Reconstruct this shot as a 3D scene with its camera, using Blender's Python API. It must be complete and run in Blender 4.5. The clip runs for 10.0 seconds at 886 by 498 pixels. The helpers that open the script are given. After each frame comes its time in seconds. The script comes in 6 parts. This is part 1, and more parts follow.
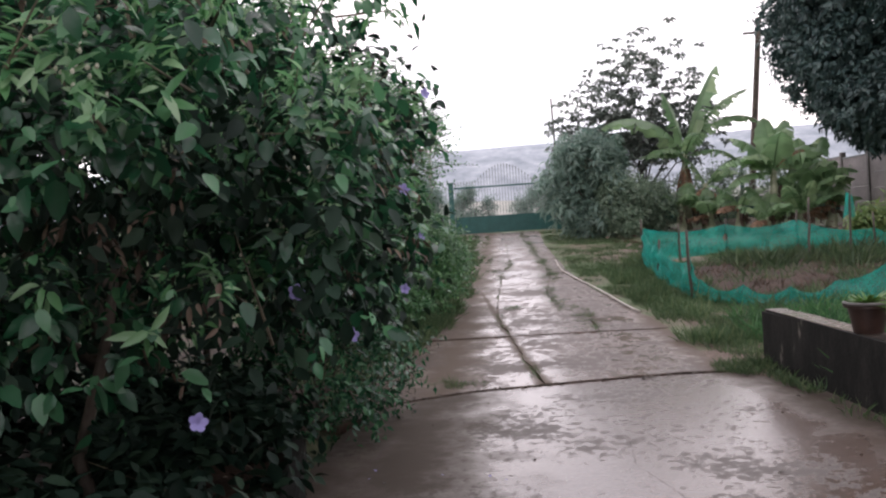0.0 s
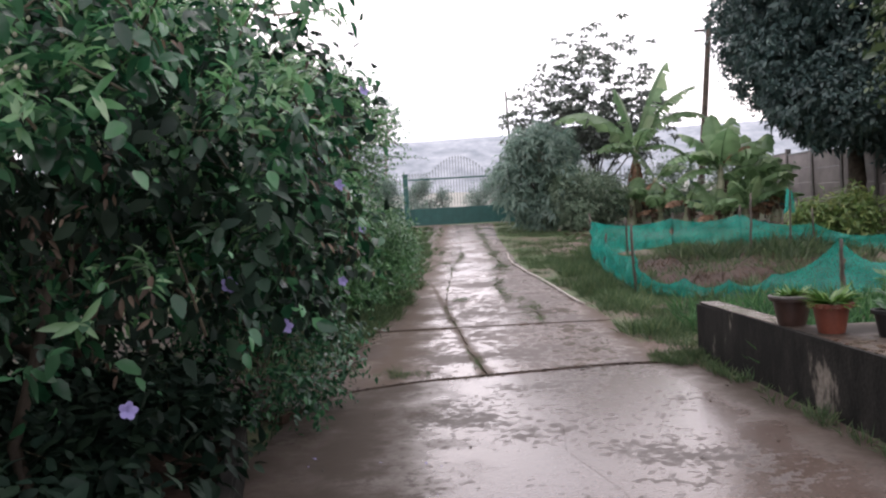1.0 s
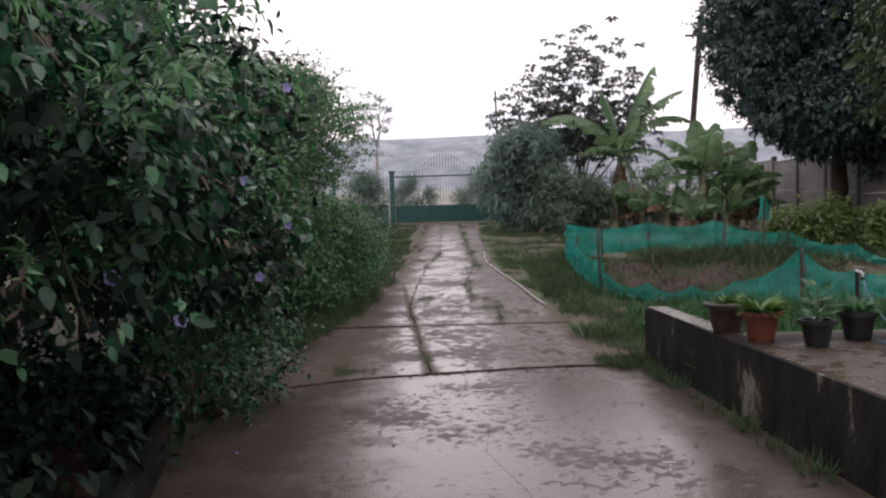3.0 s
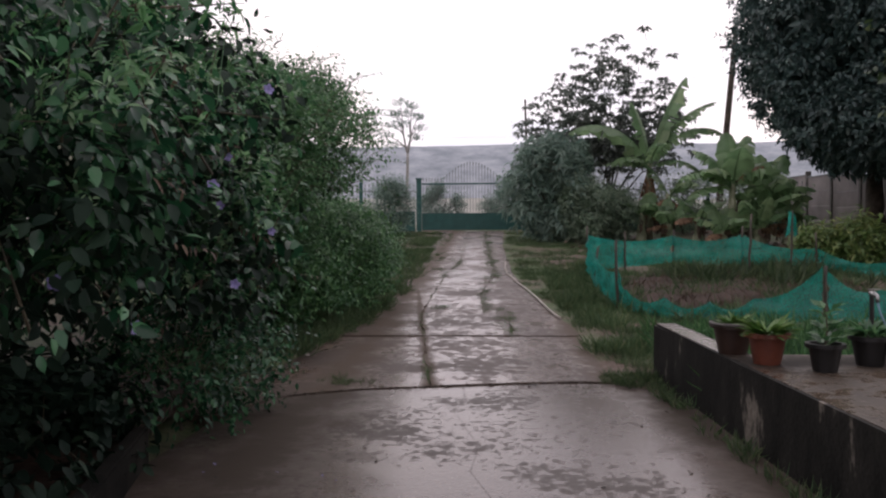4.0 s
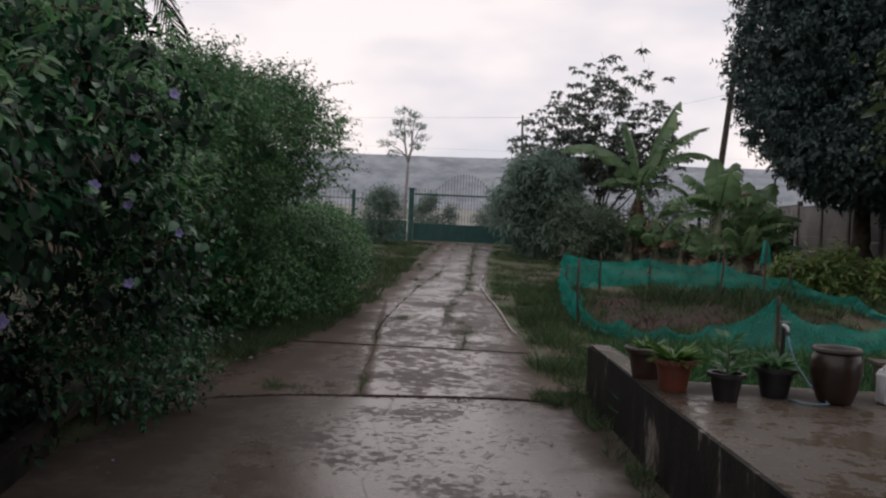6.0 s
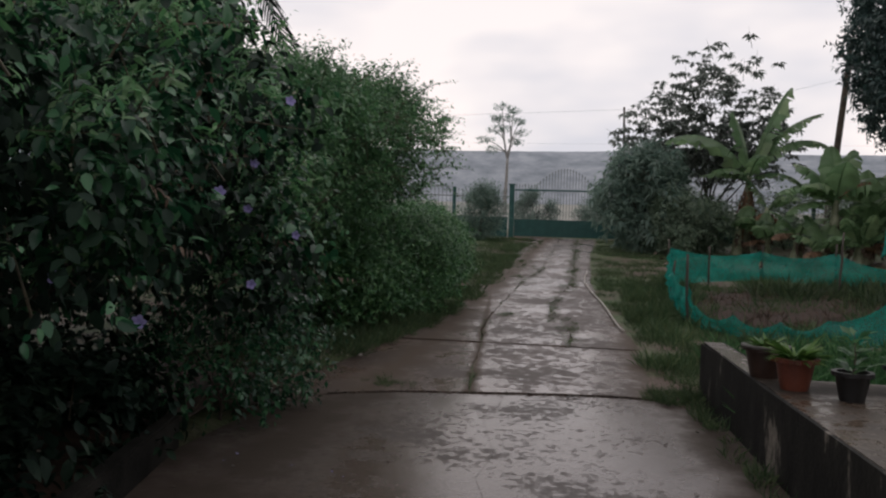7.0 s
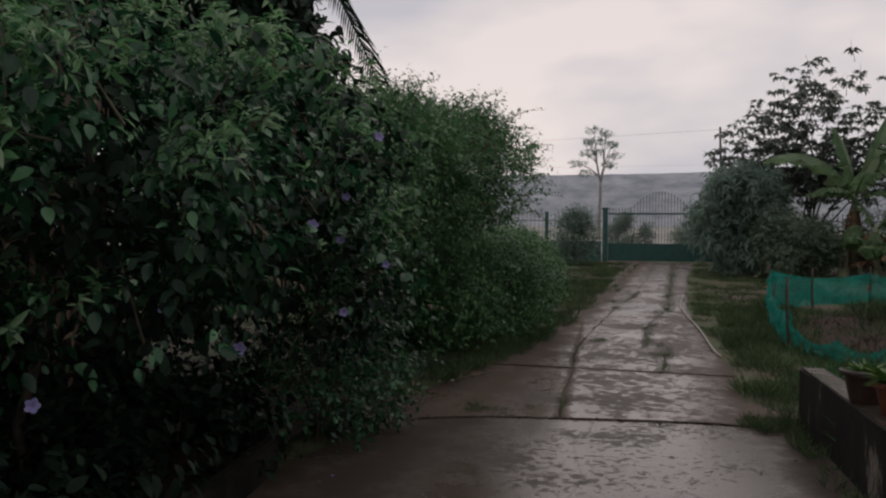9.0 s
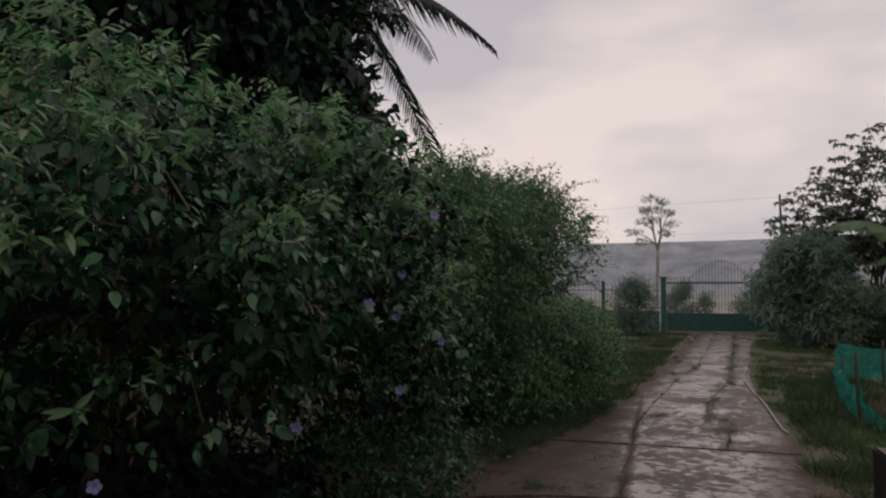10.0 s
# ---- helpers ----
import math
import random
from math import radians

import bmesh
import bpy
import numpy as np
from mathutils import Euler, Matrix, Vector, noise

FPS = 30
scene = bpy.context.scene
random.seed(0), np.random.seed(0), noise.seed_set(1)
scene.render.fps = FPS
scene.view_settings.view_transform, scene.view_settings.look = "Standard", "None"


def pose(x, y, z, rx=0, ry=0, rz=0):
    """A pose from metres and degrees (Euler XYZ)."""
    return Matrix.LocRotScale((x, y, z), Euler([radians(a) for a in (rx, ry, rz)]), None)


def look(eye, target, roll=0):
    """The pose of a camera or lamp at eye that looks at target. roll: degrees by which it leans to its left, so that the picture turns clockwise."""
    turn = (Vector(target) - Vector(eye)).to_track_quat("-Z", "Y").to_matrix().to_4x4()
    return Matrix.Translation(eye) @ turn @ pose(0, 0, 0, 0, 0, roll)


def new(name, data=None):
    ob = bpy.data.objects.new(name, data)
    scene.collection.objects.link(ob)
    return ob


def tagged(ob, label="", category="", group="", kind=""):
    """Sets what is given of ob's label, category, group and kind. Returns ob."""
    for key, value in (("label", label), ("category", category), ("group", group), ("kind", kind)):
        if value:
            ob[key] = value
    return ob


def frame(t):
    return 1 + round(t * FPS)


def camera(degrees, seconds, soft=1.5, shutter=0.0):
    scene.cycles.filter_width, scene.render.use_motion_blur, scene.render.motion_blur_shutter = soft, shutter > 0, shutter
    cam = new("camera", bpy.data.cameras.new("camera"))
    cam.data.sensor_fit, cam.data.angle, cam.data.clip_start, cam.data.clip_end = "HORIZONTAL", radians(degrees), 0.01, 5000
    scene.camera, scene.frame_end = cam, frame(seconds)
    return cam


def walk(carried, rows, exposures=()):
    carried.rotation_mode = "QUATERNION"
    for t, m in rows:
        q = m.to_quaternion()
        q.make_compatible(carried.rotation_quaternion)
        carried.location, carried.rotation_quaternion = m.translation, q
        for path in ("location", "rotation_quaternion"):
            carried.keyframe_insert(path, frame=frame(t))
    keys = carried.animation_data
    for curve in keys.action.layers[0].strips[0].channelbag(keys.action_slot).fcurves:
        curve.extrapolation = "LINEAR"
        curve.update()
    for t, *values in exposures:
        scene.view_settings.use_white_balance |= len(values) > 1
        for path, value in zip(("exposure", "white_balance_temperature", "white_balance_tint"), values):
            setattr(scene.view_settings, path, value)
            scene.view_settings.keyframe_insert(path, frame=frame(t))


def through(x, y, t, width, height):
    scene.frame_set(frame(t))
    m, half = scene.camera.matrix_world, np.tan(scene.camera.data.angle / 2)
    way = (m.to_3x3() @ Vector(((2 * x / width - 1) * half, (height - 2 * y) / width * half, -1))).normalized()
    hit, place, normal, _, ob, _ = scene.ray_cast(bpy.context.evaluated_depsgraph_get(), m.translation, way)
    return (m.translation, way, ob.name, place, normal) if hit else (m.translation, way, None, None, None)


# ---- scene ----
cam = camera(55.6, 10.0, soft=2.2)
PATH = [
    (0, (-0.493, 0.759, 1.33), (-0.646, 2.753, 1.281), -3.7),
    (0.5, (-0.455, 0.712, 1.34), (-0.522, 2.71, 1.273), -3.5),
    (1, (-0.388, 0.646, 1.341), (-0.439, 2.644, 1.265), -3.2),
    (1.5, (-0.319, 0.588, 1.329), (-0.365, 2.585, 1.243), -3.4),
    (2, (-0.237, 0.562, 1.321), (-0.231, 2.559, 1.211), -3.4),
    (2.5, (-0.113, 0.576, 1.332), (-0.119, 2.574, 1.233), -2.5),
    (4, (0.231, 0.812, 1.342), (0.119, 2.808, 1.279), -0.3),
    (4.5, (0.403, 0.88, 1.364), (0.253, 2.873, 1.301), -0.2),
    (5, (0.587, 0.915, 1.376), (0.565, 2.913, 1.313), -0.6),
    (5.5, (0.749, 0.845, 1.38), (0.773, 2.845, 1.35), 1.8),
    (6, (0.775, 0.784, 1.369), (0.655, 2.781, 1.331), 2.7),
    (6.2, (0.777, 0.776, 1.382), (0.586, 2.766, 1.328), 2.3),
    (7.5, (0.693, 0.729, 1.383), (0.312, 2.691, 1.328), 1.9),
    (8, (0.696, 0.682, 1.39), (0.305, 2.643, 1.339), 1.8),
    (8.5, (0.767, 0.632, 1.394), (0.231, 2.559, 1.37), 1.2),
    (9, (0.792, 0.647, 1.396), (0.219, 2.563, 1.396), 0.8),
    (9.5, (0.774, 0.652, 1.42), (0.169, 2.555, 1.523), 0.7),
    (10, (0.796, 0.632, 1.442), (0.099, 2.499, 1.604), 0.7),
]
walk(cam, [(t, look(eye, target, roll)) for t, eye, target, roll in PATH],
     exposures=[(0.0, 1.28, 6250, 11.5), (1.0, 1.45, 6250, 11.5), (1.5, 1.18, 6250, 11.5), (2.0, 1.4, 6250, 11.5), (2.5, 0.95, 6300, 12), (2.7, 0.85, 6300, 12), (3.8, 0.46, 6350, 13.5), (4.5, 0.4, 6350, 13.5), (5.0, 0.08, 6350, 9.5), (5.5, -0.17, 6350, 8), (6.2, -0.03, 6350, 7.5), (7.5, -0.08, 6350, 5.5), (8.0, -0.1, 6400, 5.5), (8.5, -0.42, 6450, 7), (9.0, -0.42, 6550, 8), (10.0, -0.48, 6800, 11)])

# ---------- world, light ----------
world = bpy.data.worlds.new("overcast_sky")
scene.world = world
world.use_nodes = True
wn, wl = world.node_tree.nodes, world.node_tree.links
wn.clear()
w_out = wn.new("ShaderNodeOutputWorld")
w_bg = wn.new("ShaderNodeBackground")
w_sky = wn.new("ShaderNodeTexSky")
w_sky.sky_type = "NISHITA"
w_sky.sun_disc = False
w_sky.sun_elevation = radians(58)
w_sky.sun_rotation = radians(10)
w_sky.air_density = 2.0
w_sky.dust_density = 1.0
w_gain = wn.new("ShaderNodeVectorMath")
w_gain.operation = "SCALE"
w_gain.inputs["Scale"].default_value = 0.10
w_co = wn.new("ShaderNodeTexCoord")
w_map = wn.new("ShaderNodeMapping")
w_map.inputs["Scale"].default_value = (1.0, 1.0, 2.6)
w_noise = wn.new("ShaderNodeTexNoise")
w_noise.inputs["Scale"].default_value = 2.1
w_noise.inputs["Detail"].default_value = 4.0
w_noise.inputs["Roughness"].default_value = 0.5
w_ramp = wn.new("ShaderNodeValToRGB")
w_ramp.color_ramp.elements[0].position = 0.42
w_ramp.color_ramp.elements[0].color = (0.74, 0.7, 0.775, 1)
w_ramp.color_ramp.elements[1].position = 0.58
w_ramp.color_ramp.elements[1].color = (1.1, 0.965, 0.955, 1)
w_mix = wn.new("ShaderNodeMix")
w_mix.data_type = "RGBA"
w_mix.inputs["Factor"].default_value = 0.94
wl.new(w_co.outputs["Generated"], w_map.inputs["Vector"])
wl.new(w_map.outputs["Vector"], w_noise.inputs["Vector"])
wl.new(w_noise.outputs["Fac"], w_ramp.inputs["Fac"])
wl.new(w_sky.outputs["Color"], w_gain.inputs[0])
wl.new(w_gain.outputs["Vector"], w_mix.inputs["A"])
wl.new(w_ramp.outputs["Color"], w_mix.inputs["B"])
# rain clouds overhead are darker than the clearing horizon
w_sep = wn.new("ShaderNodeSeparateXYZ")
wl.new(w_co.outputs["Generated"], w_sep.inputs["Vector"])
w_rise = wn.new("ShaderNodeMapRange")
w_rise.interpolation_type = "SMOOTHSTEP"
w_rise.inputs["From Min"].default_value = 0.05
w_rise.inputs["From Max"].default_value = 0.9
w_rise.inputs["To Min"].default_value = 1.05
w_rise.inputs["To Max"].default_value = 0.8
wl.new(w_sep.outputs["Z"], w_rise.inputs["Value"])
wl.new(w_mix.outputs["Result"], w_bg.inputs["Color"])
wl.new(w_rise.outputs["Result"], w_bg.inputs["Strength"])
wl.new(w_bg.outputs["Background"], w_out.inputs["Surface"])

sun_data = bpy.data.lights.new("sun", "SUN")
sun_data.energy = 0.35
sun_data.angle = radians(60)
sun_data.color = (1.0, 0.95, 0.9)
sun_lamp = new("sun", sun_data)
sun_lamp.matrix_world = look((3, 24, 40), (0, 0, 0))


# ---------- materials ----------
def base_material(name, rough=0.6, spec=0.5):
    m = bpy.data.materials.new(name)
    m.use_nodes = True
    nt = m.node_tree
    b = nt.nodes["Principled BSDF"]
    b.inputs["Roughness"].default_value = rough
    b.inputs["Specular IOR Level"].default_value = spec
    return m, nt, b


def noise_node(nt, scale, detail=4.0, rough=0.55, coord="Object", stretch=None):
    tc = nt.nodes.new("ShaderNodeTexCoord")
    n = nt.nodes.new("ShaderNodeTexNoise")
    n.inputs["Scale"].default_value = scale
    n.inputs["Detail"].default_value = detail
    n.inputs["Roughness"].default_value = rough
    if stretch:
        mp = nt.nodes.new("ShaderNodeMapping")
        mp.inputs["Scale"].default_value = stretch
        nt.links.new(tc.outputs[coord], mp.inputs["Vector"])
        nt.links.new(mp.outputs["Vector"], n.inputs["Vector"])
    else:
        nt.links.new(tc.outputs[coord], n.inputs["Vector"])
    return n


def ramp_node(nt, source, stops):
    r = nt.nodes.new("ShaderNodeValToRGB")
    while len(r.color_ramp.elements) < len(stops):
        r.color_ramp.elements.new(0.5)
    for e, (p, c) in zip(r.color_ramp.elements, stops):
        e.position = p
        e.color = (*c, 1) if len(c) == 3 else c
    nt.links.new(source, r.inputs["Fac"])
    return r


def mix_node(nt, fac, a, b, mode="MIX"):
    m = nt.nodes.new("ShaderNodeMix")
    m.data_type = "RGBA"
    m.blend_type = mode
    for sock, val in (("Factor", fac), ("A", a), ("B", b)):
        if isinstance(val, (int, float)):
            m.inputs[sock].default_value = val
        elif isinstance(val, tuple):
            m.inputs[sock].default_value = (*val, 1)
        else:
            nt.links.new(val, m.inputs[sock])
    return m


def bump_node(nt, b, height, strength=0.3, dist=0.02):
    n = nt.nodes.new("ShaderNodeBump")
    n.inputs["Strength"].default_value = strength
    n.inputs["Distance"].default_value = dist
    nt.links.new(height, n.inputs["Height"])
    nt.links.new(n.outputs["Normal"], b.inputs["Normal"])
    return n


def grey(v):
    return (v, v, v)


def leaf_material(name, dark, mid, light, rough=0.38, through=0.25, single=False):
    m, nt, b = base_material(name, rough, 0.5)
    g = nt.nodes.new("ShaderNodeObjectInfo" if single else "ShaderNodeNewGeometry")
    r = ramp_node(nt, g.outputs["Random" if single else "Random Per Island"], [(0.0, dark), (0.55, mid), (1.0, light)])
    n = noise_node(nt, 1.3, 3.0)
    tone = ramp_node(nt, n.outputs["Fac"], [(0.3, grey(0.65)), (0.7, grey(1.15))])
    c = mix_node(nt, 1.0, r.outputs["Color"], tone.outputs["Color"], "MULTIPLY")
    nt.links.new(c.outputs["Result"], b.inputs["Base Color"])
    n2 = noise_node(nt, 60.0, 2.0)
    bump_node(nt, b, n2.outputs["Fac"], 0.25, 0.004)
    tr = nt.nodes.new("ShaderNodeBsdfTranslucent")
    nt.links.new(c.outputs["Result"], tr.inputs["Color"])
    mx = nt.nodes.new("ShaderNodeMixShader")
    mx.inputs["Fac"].default_value = through
    nt.links.new(b.outputs["BSDF"], mx.inputs[1])
    nt.links.new(tr.outputs["BSDF"], mx.inputs[2])
    nt.links.new(mx.outputs["Shader"], nt.nodes["Material Output"].inputs["Surface"])
    return m


def mottled(name, c1, c2, scale=3.0, rough=0.6, bump=0.2, fine=60.0, spec=0.5, metal=0.0):
    m, nt, b = base_material(name, rough, spec)
    n = noise_node(nt, scale, 6.0, 0.6)
    r = ramp_node(nt, n.outputs["Fac"], [(0.32, c1), (0.68, c2)])
    f = noise_node(nt, fine, 3.0)
    t = ramp_node(nt, f.outputs["Fac"], [(0.25, grey(0.78)), (0.75, grey(1.12))])
    c = mix_node(nt, 1.0, r.outputs["Color"], t.outputs["Color"], "MULTIPLY")
    nt.links.new(c.outputs["Result"], b.inputs["Base Color"])
    b.inputs["Metallic"].default_value = metal
    bump_node(nt, b, f.outputs["Fac"], bump, 0.01)
    return m


def line_stain(nt, lines, rag):
    """How near a point lies to any of the lines x = a + b * y, from 0 to 1, with a ragged edge."""
    tc = nt.nodes.new("ShaderNodeTexCoord")
    sep = nt.nodes.new("ShaderNodeSeparateXYZ")
    nt.links.new(tc.outputs["Object"], sep.inputs["Vector"])
    wob = noise_node(nt, 2.3, 5.0, 0.65)
    total = None
    for a, b, width in lines:
        line = nt.nodes.new("ShaderNodeMath")
        line.operation = "MULTIPLY_ADD"
        nt.links.new(sep.outputs["Y"], line.inputs[0])
        line.inputs[1].default_value, line.inputs[2].default_value = b, a
        off = nt.nodes.new("ShaderNodeMath")
        off.operation = "SUBTRACT"
        nt.links.new(sep.outputs["X"], off.inputs[0])
        nt.links.new(line.outputs[0], off.inputs[1])
        size = nt.nodes.new("ShaderNodeMath")
        size.operation = "ABSOLUTE"
        nt.links.new(off.outputs[0], size.inputs[0])
        push = nt.nodes.new("ShaderNodeMath")
        push.operation = "MULTIPLY_ADD"
        nt.links.new(wob.outputs["Fac"], push.inputs[0])
        push.inputs[1].default_value = rag * width
        nt.links.new(size.outputs[0], push.inputs[2])
        near = nt.nodes.new("ShaderNodeMapRange")
        near.interpolation_type = "SMOOTHSTEP"
        nt.links.new(push.outputs[0], near.inputs["Value"])
        near.inputs["From Min"].default_value, near.inputs["From Max"].default_value = width * (1 + 0.5 * rag), width * 0.45 * rag
        near.inputs["To Min"].default_value, near.inputs["To Max"].default_value = 0.0, 1.0
        if total is None:
            total = near.outputs["Result"]
        else:
            most = nt.nodes.new("ShaderNodeMath")
            most.operation = "MAXIMUM"
            nt.links.new(total, most.inputs[0])
            nt.links.new(near.outputs["Result"], most.inputs[1])
            total = most.outputs[0]
    return total


def wet_concrete(name, pale, brown, wet_low, wet_high, film_scale, edge=0.05, lines=(), film_at=0.515, dirt_shade_tone=(0.088, 0.067, 0.051)):
    """Rain-wet concrete: matt where it drains, smooth where a film of water stands."""
    m, nt, b = base_material(name, 0.4, 0.5)
    big = noise_node(nt, 0.5, 5.0, 0.6)
    col = ramp_node(nt, big.outputs["Fac"], [(0.36, brown), (0.62, pale)])
    fine = noise_node(nt, 45.0, 4.0)
    tone = ramp_node(nt, fine.outputs["Fac"], [(0.3, grey(0.72)), (0.7, grey(1.12))])
    c = mix_node(nt, 1.0, col.outputs["Color"], tone.outputs["Color"], "MULTIPLY")
    spots = noise_node(nt, 5.5, 5.0, 0.65)
    dirt = ramp_node(nt, spots.outputs["Fac"], [(0.58, (0, 0, 0)), (0.72, (0.8, 0.8, 0.8))])
    c2 = mix_node(nt, dirt.outputs["Color"], c.outputs["Result"], (0.06, 0.042, 0.03))
    nt.links.new(c2.outputs["Result"], b.inputs["Base Color"])
    film = noise_node(nt, film_scale, 9.0, 0.74)
    broad = noise_node(nt, 1.1, 4.0, 0.6)
    fsum = mix_node(nt, 0.45, film.outputs["Fac"], broad.outputs["Fac"])
    ro = ramp_node(nt, fsum.outputs["Result"], [(film_at - edge, grey(wet_low)), (film_at + edge, grey(wet_high))])
    pits = ramp_node(nt, fsum.outputs["Result"], [(film_at - edge, grey(1.0)), (film_at + edge, grey(0.55))])
    c2 = mix_node(nt, 1.0, c2.outputs["Result"], pits.outputs["Color"], "MULTIPLY")
    nt.links.new(c2.outputs["Result"], b.inputs["Base Color"])
    rough_out = ro.outputs["Color"]
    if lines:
        # Bands of mud; on the front slab they also carry painted vine shade.
        mud_shade = line_stain(nt, lines, 1.6)
        mud_shaded = mix_node(nt, mud_shade, c2.outputs["Result"], dirt_shade_tone)
        nt.links.new(mud_shaded.outputs["Result"], b.inputs["Base Color"])
        shine = mix_node(nt, mud_shade, (0.5, 0.5, 0.5), (0.14, 0.14, 0.14))
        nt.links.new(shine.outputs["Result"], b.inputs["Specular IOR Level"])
        rough_out = mix_node(nt, mud_shade, ro.outputs["Color"], (0.75, 0.75, 0.75)).outputs["Result"]
    nt.links.new(rough_out, b.inputs["Roughness"])
    drops = nt.nodes.new("ShaderNodeTexVoronoi")
    drops.inputs["Scale"].default_value = 30.0
    tc = nt.nodes.new("ShaderNodeTexCoord")
    nt.links.new(tc.outputs["Object"], drops.inputs["Vector"])
    mixh = mix_node(nt, 0.5, fine.outputs["Fac"], drops.outputs["Distance"])
    both = mix_node(nt, 0.5, mixh.outputs["Result"], film.outputs["Fac"])
    bump_node(nt, b, both.outputs["Result"], 0.16, 0.012)
    return m


# The two left bands are mud, toned darker for the vine's shade.
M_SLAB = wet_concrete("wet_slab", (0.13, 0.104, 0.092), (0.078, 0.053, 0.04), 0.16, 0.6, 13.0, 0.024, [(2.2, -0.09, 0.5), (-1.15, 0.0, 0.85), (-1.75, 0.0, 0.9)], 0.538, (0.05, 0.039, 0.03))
M_PANEL = wet_concrete("wet_drive", (0.15, 0.108, 0.09), (0.08, 0.05, 0.036), 0.15, 0.62, 8.0, 0.03,
                       [(-1.1, -0.0, 0.5), (0.5, -0.1, 0.095), (1.354, -0.013, 0.34)], 0.495)
M_TERRACE = wet_concrete("wet_terrace", (0.135, 0.105, 0.078), (0.075, 0.05, 0.034), 0.17, 0.55, 8.0, 0.03, [(124.0, -20.0, 10.0)], 0.515, (0.022, 0.018, 0.014))


def stained_wall():
    m, nt, b = base_material("mouldy_render", 0.8, 0.2)
    n = noise_node(nt, 3.2, 7.0, 0.66, stretch=(1, 1, 0.4))
    r = ramp_node(nt, n.outputs["Fac"], [(0.42, (0.009, 0.009, 0.008)), (0.59, (0.026, 0.025, 0.022)), (0.655, (0.22, 0.2, 0.17))])
    f = noise_node(nt, 40, 4.0)
    t = ramp_node(nt, f.outputs["Fac"], [(0.3, grey(0.7)), (0.7, grey(1.2))])
    c = mix_node(nt, 1.0, r.outputs["Color"], t.outputs["Color"], "MULTIPLY")
    nt.links.new(c.outputs["Result"], b.inputs["Base Color"])
    bump_node(nt, b, f.outputs["Fac"], 0.35, 0.01)
    return m


M_STAIN = stained_wall()


def ground_material():
    m, nt, b = base_material("garden_soil", 0.75, 0.35)
    big = noise_node(nt, 0.45, 6.0, 0.65)
    soil = noise_node(nt, 14.0, 5.0, 0.6)
    sc = ramp_node(nt, soil.outputs["Fac"], [(0.3, (0.06, 0.04, 0.029)), (0.5, (0.105, 0.073, 0.055)), (0.72, (0.16, 0.118, 0.088))])
    gc = ramp_node(nt, soil.outputs["Fac"], [(0.3, (0.035, 0.06, 0.022)), (0.7, (0.11, 0.15, 0.06))])
    where = ramp_node(nt, big.outputs["Fac"], [(0.44, (0, 0, 0)), (0.56, (1, 1, 1))])
    c = mix_node(nt, where.outputs["Color"], sc.outputs["Color"], gc.outputs["Color"])
    nt.links.new(c.outputs["Result"], b.inputs["Base Color"])
    bump_node(nt, b, soil.outputs["Fac"], 0.8, 0.05)
    return m


M_GROUND = ground_material()
M_SOIL = mottled("bed_soil", (0.022, 0.014, 0.01), (0.06, 0.036, 0.025), 5.0, 0.8, 0.9, 30.0, 0.2)
M_VINE = leaf_material("vine_leaf", (0.01, 0.045, 0.021), (0.025, 0.1, 0.046), (0.11, 0.27, 0.125), 0.27, 0.4)
M_NEARLEAF = leaf_material("near_leaf", (0.014, 0.058, 0.028), (0.03, 0.105, 0.05), (0.12, 0.26, 0.125), 0.28, single=True)
M_TIP = leaf_material("young_leaf", (0.075, 0.21, 0.085), (0.17, 0.36, 0.15), (0.36, 0.52, 0.31), 0.22, 0.5)
M_HEDGE = leaf_material("hedge_leaf", (0.036, 0.11, 0.044), (0.075, 0.19, 0.07), (0.15, 0.29, 0.11), 0.42, 0.35)
M_FINE = leaf_material("fine_leaf", (0.05, 0.135, 0.06), (0.1, 0.235, 0.098), (0.18, 0.33, 0.145), 0.4, 0.45)
# Dark tree and palm leaf; inside and under the vine it paints shade.
M_DARKSHADELEAF = leaf_material("dark_shade_leaf", (0.009, 0.022, 0.015), (0.015, 0.033, 0.021), (0.027, 0.052, 0.03), 0.55, 0.12)
M_DARKSHADELEAF.node_tree.nodes["Principled BSDF"].inputs["Specular IOR Level"].default_value = 0.15
# The next four leaf colours are paled to carry the rain haze.
M_MANGO = leaf_material("hazed_mango_crown", (0.036, 0.07, 0.068), (0.06, 0.105, 0.096), (0.095, 0.145, 0.122), 0.42, 0.28)
M_ROSETTE = leaf_material("hazed_rosette_leaf", (0.15, 0.185, 0.16), (0.22, 0.26, 0.225), (0.3, 0.33, 0.29), 0.4, 0.5)
M_HAZEDLEAF = leaf_material("rosette_leaf", (0.13, 0.21, 0.17), (0.2, 0.29, 0.235), (0.27, 0.36, 0.29), 0.5, 0.55)
M_GARDEN = leaf_material("hazed_garden_leaf", (0.15, 0.225, 0.155), (0.22, 0.3, 0.21), (0.3, 0.37, 0.26), 0.5, 0.55)
M_OLIVE = leaf_material("olive_leaf", (0.03, 0.06, 0.026), (0.06, 0.1, 0.042), (0.12, 0.155, 0.07), 0.42, 0.3)
M_YELLEAF = leaf_material("ginger_leaf", (0.085, 0.16, 0.045), (0.165, 0.265, 0.075), (0.3, 0.34, 0.12), 0.42, 0.35)
M_BANANA = leaf_material("banana_leaf", (0.14, 0.25, 0.12), (0.22, 0.35, 0.17), (0.32, 0.44, 0.23), 0.34, 0.55)
M_GRASS = leaf_material("grass_blade", (0.05, 0.1, 0.042), (0.095, 0.165, 0.07), (0.19, 0.235, 0.115), 0.5, 0.35)
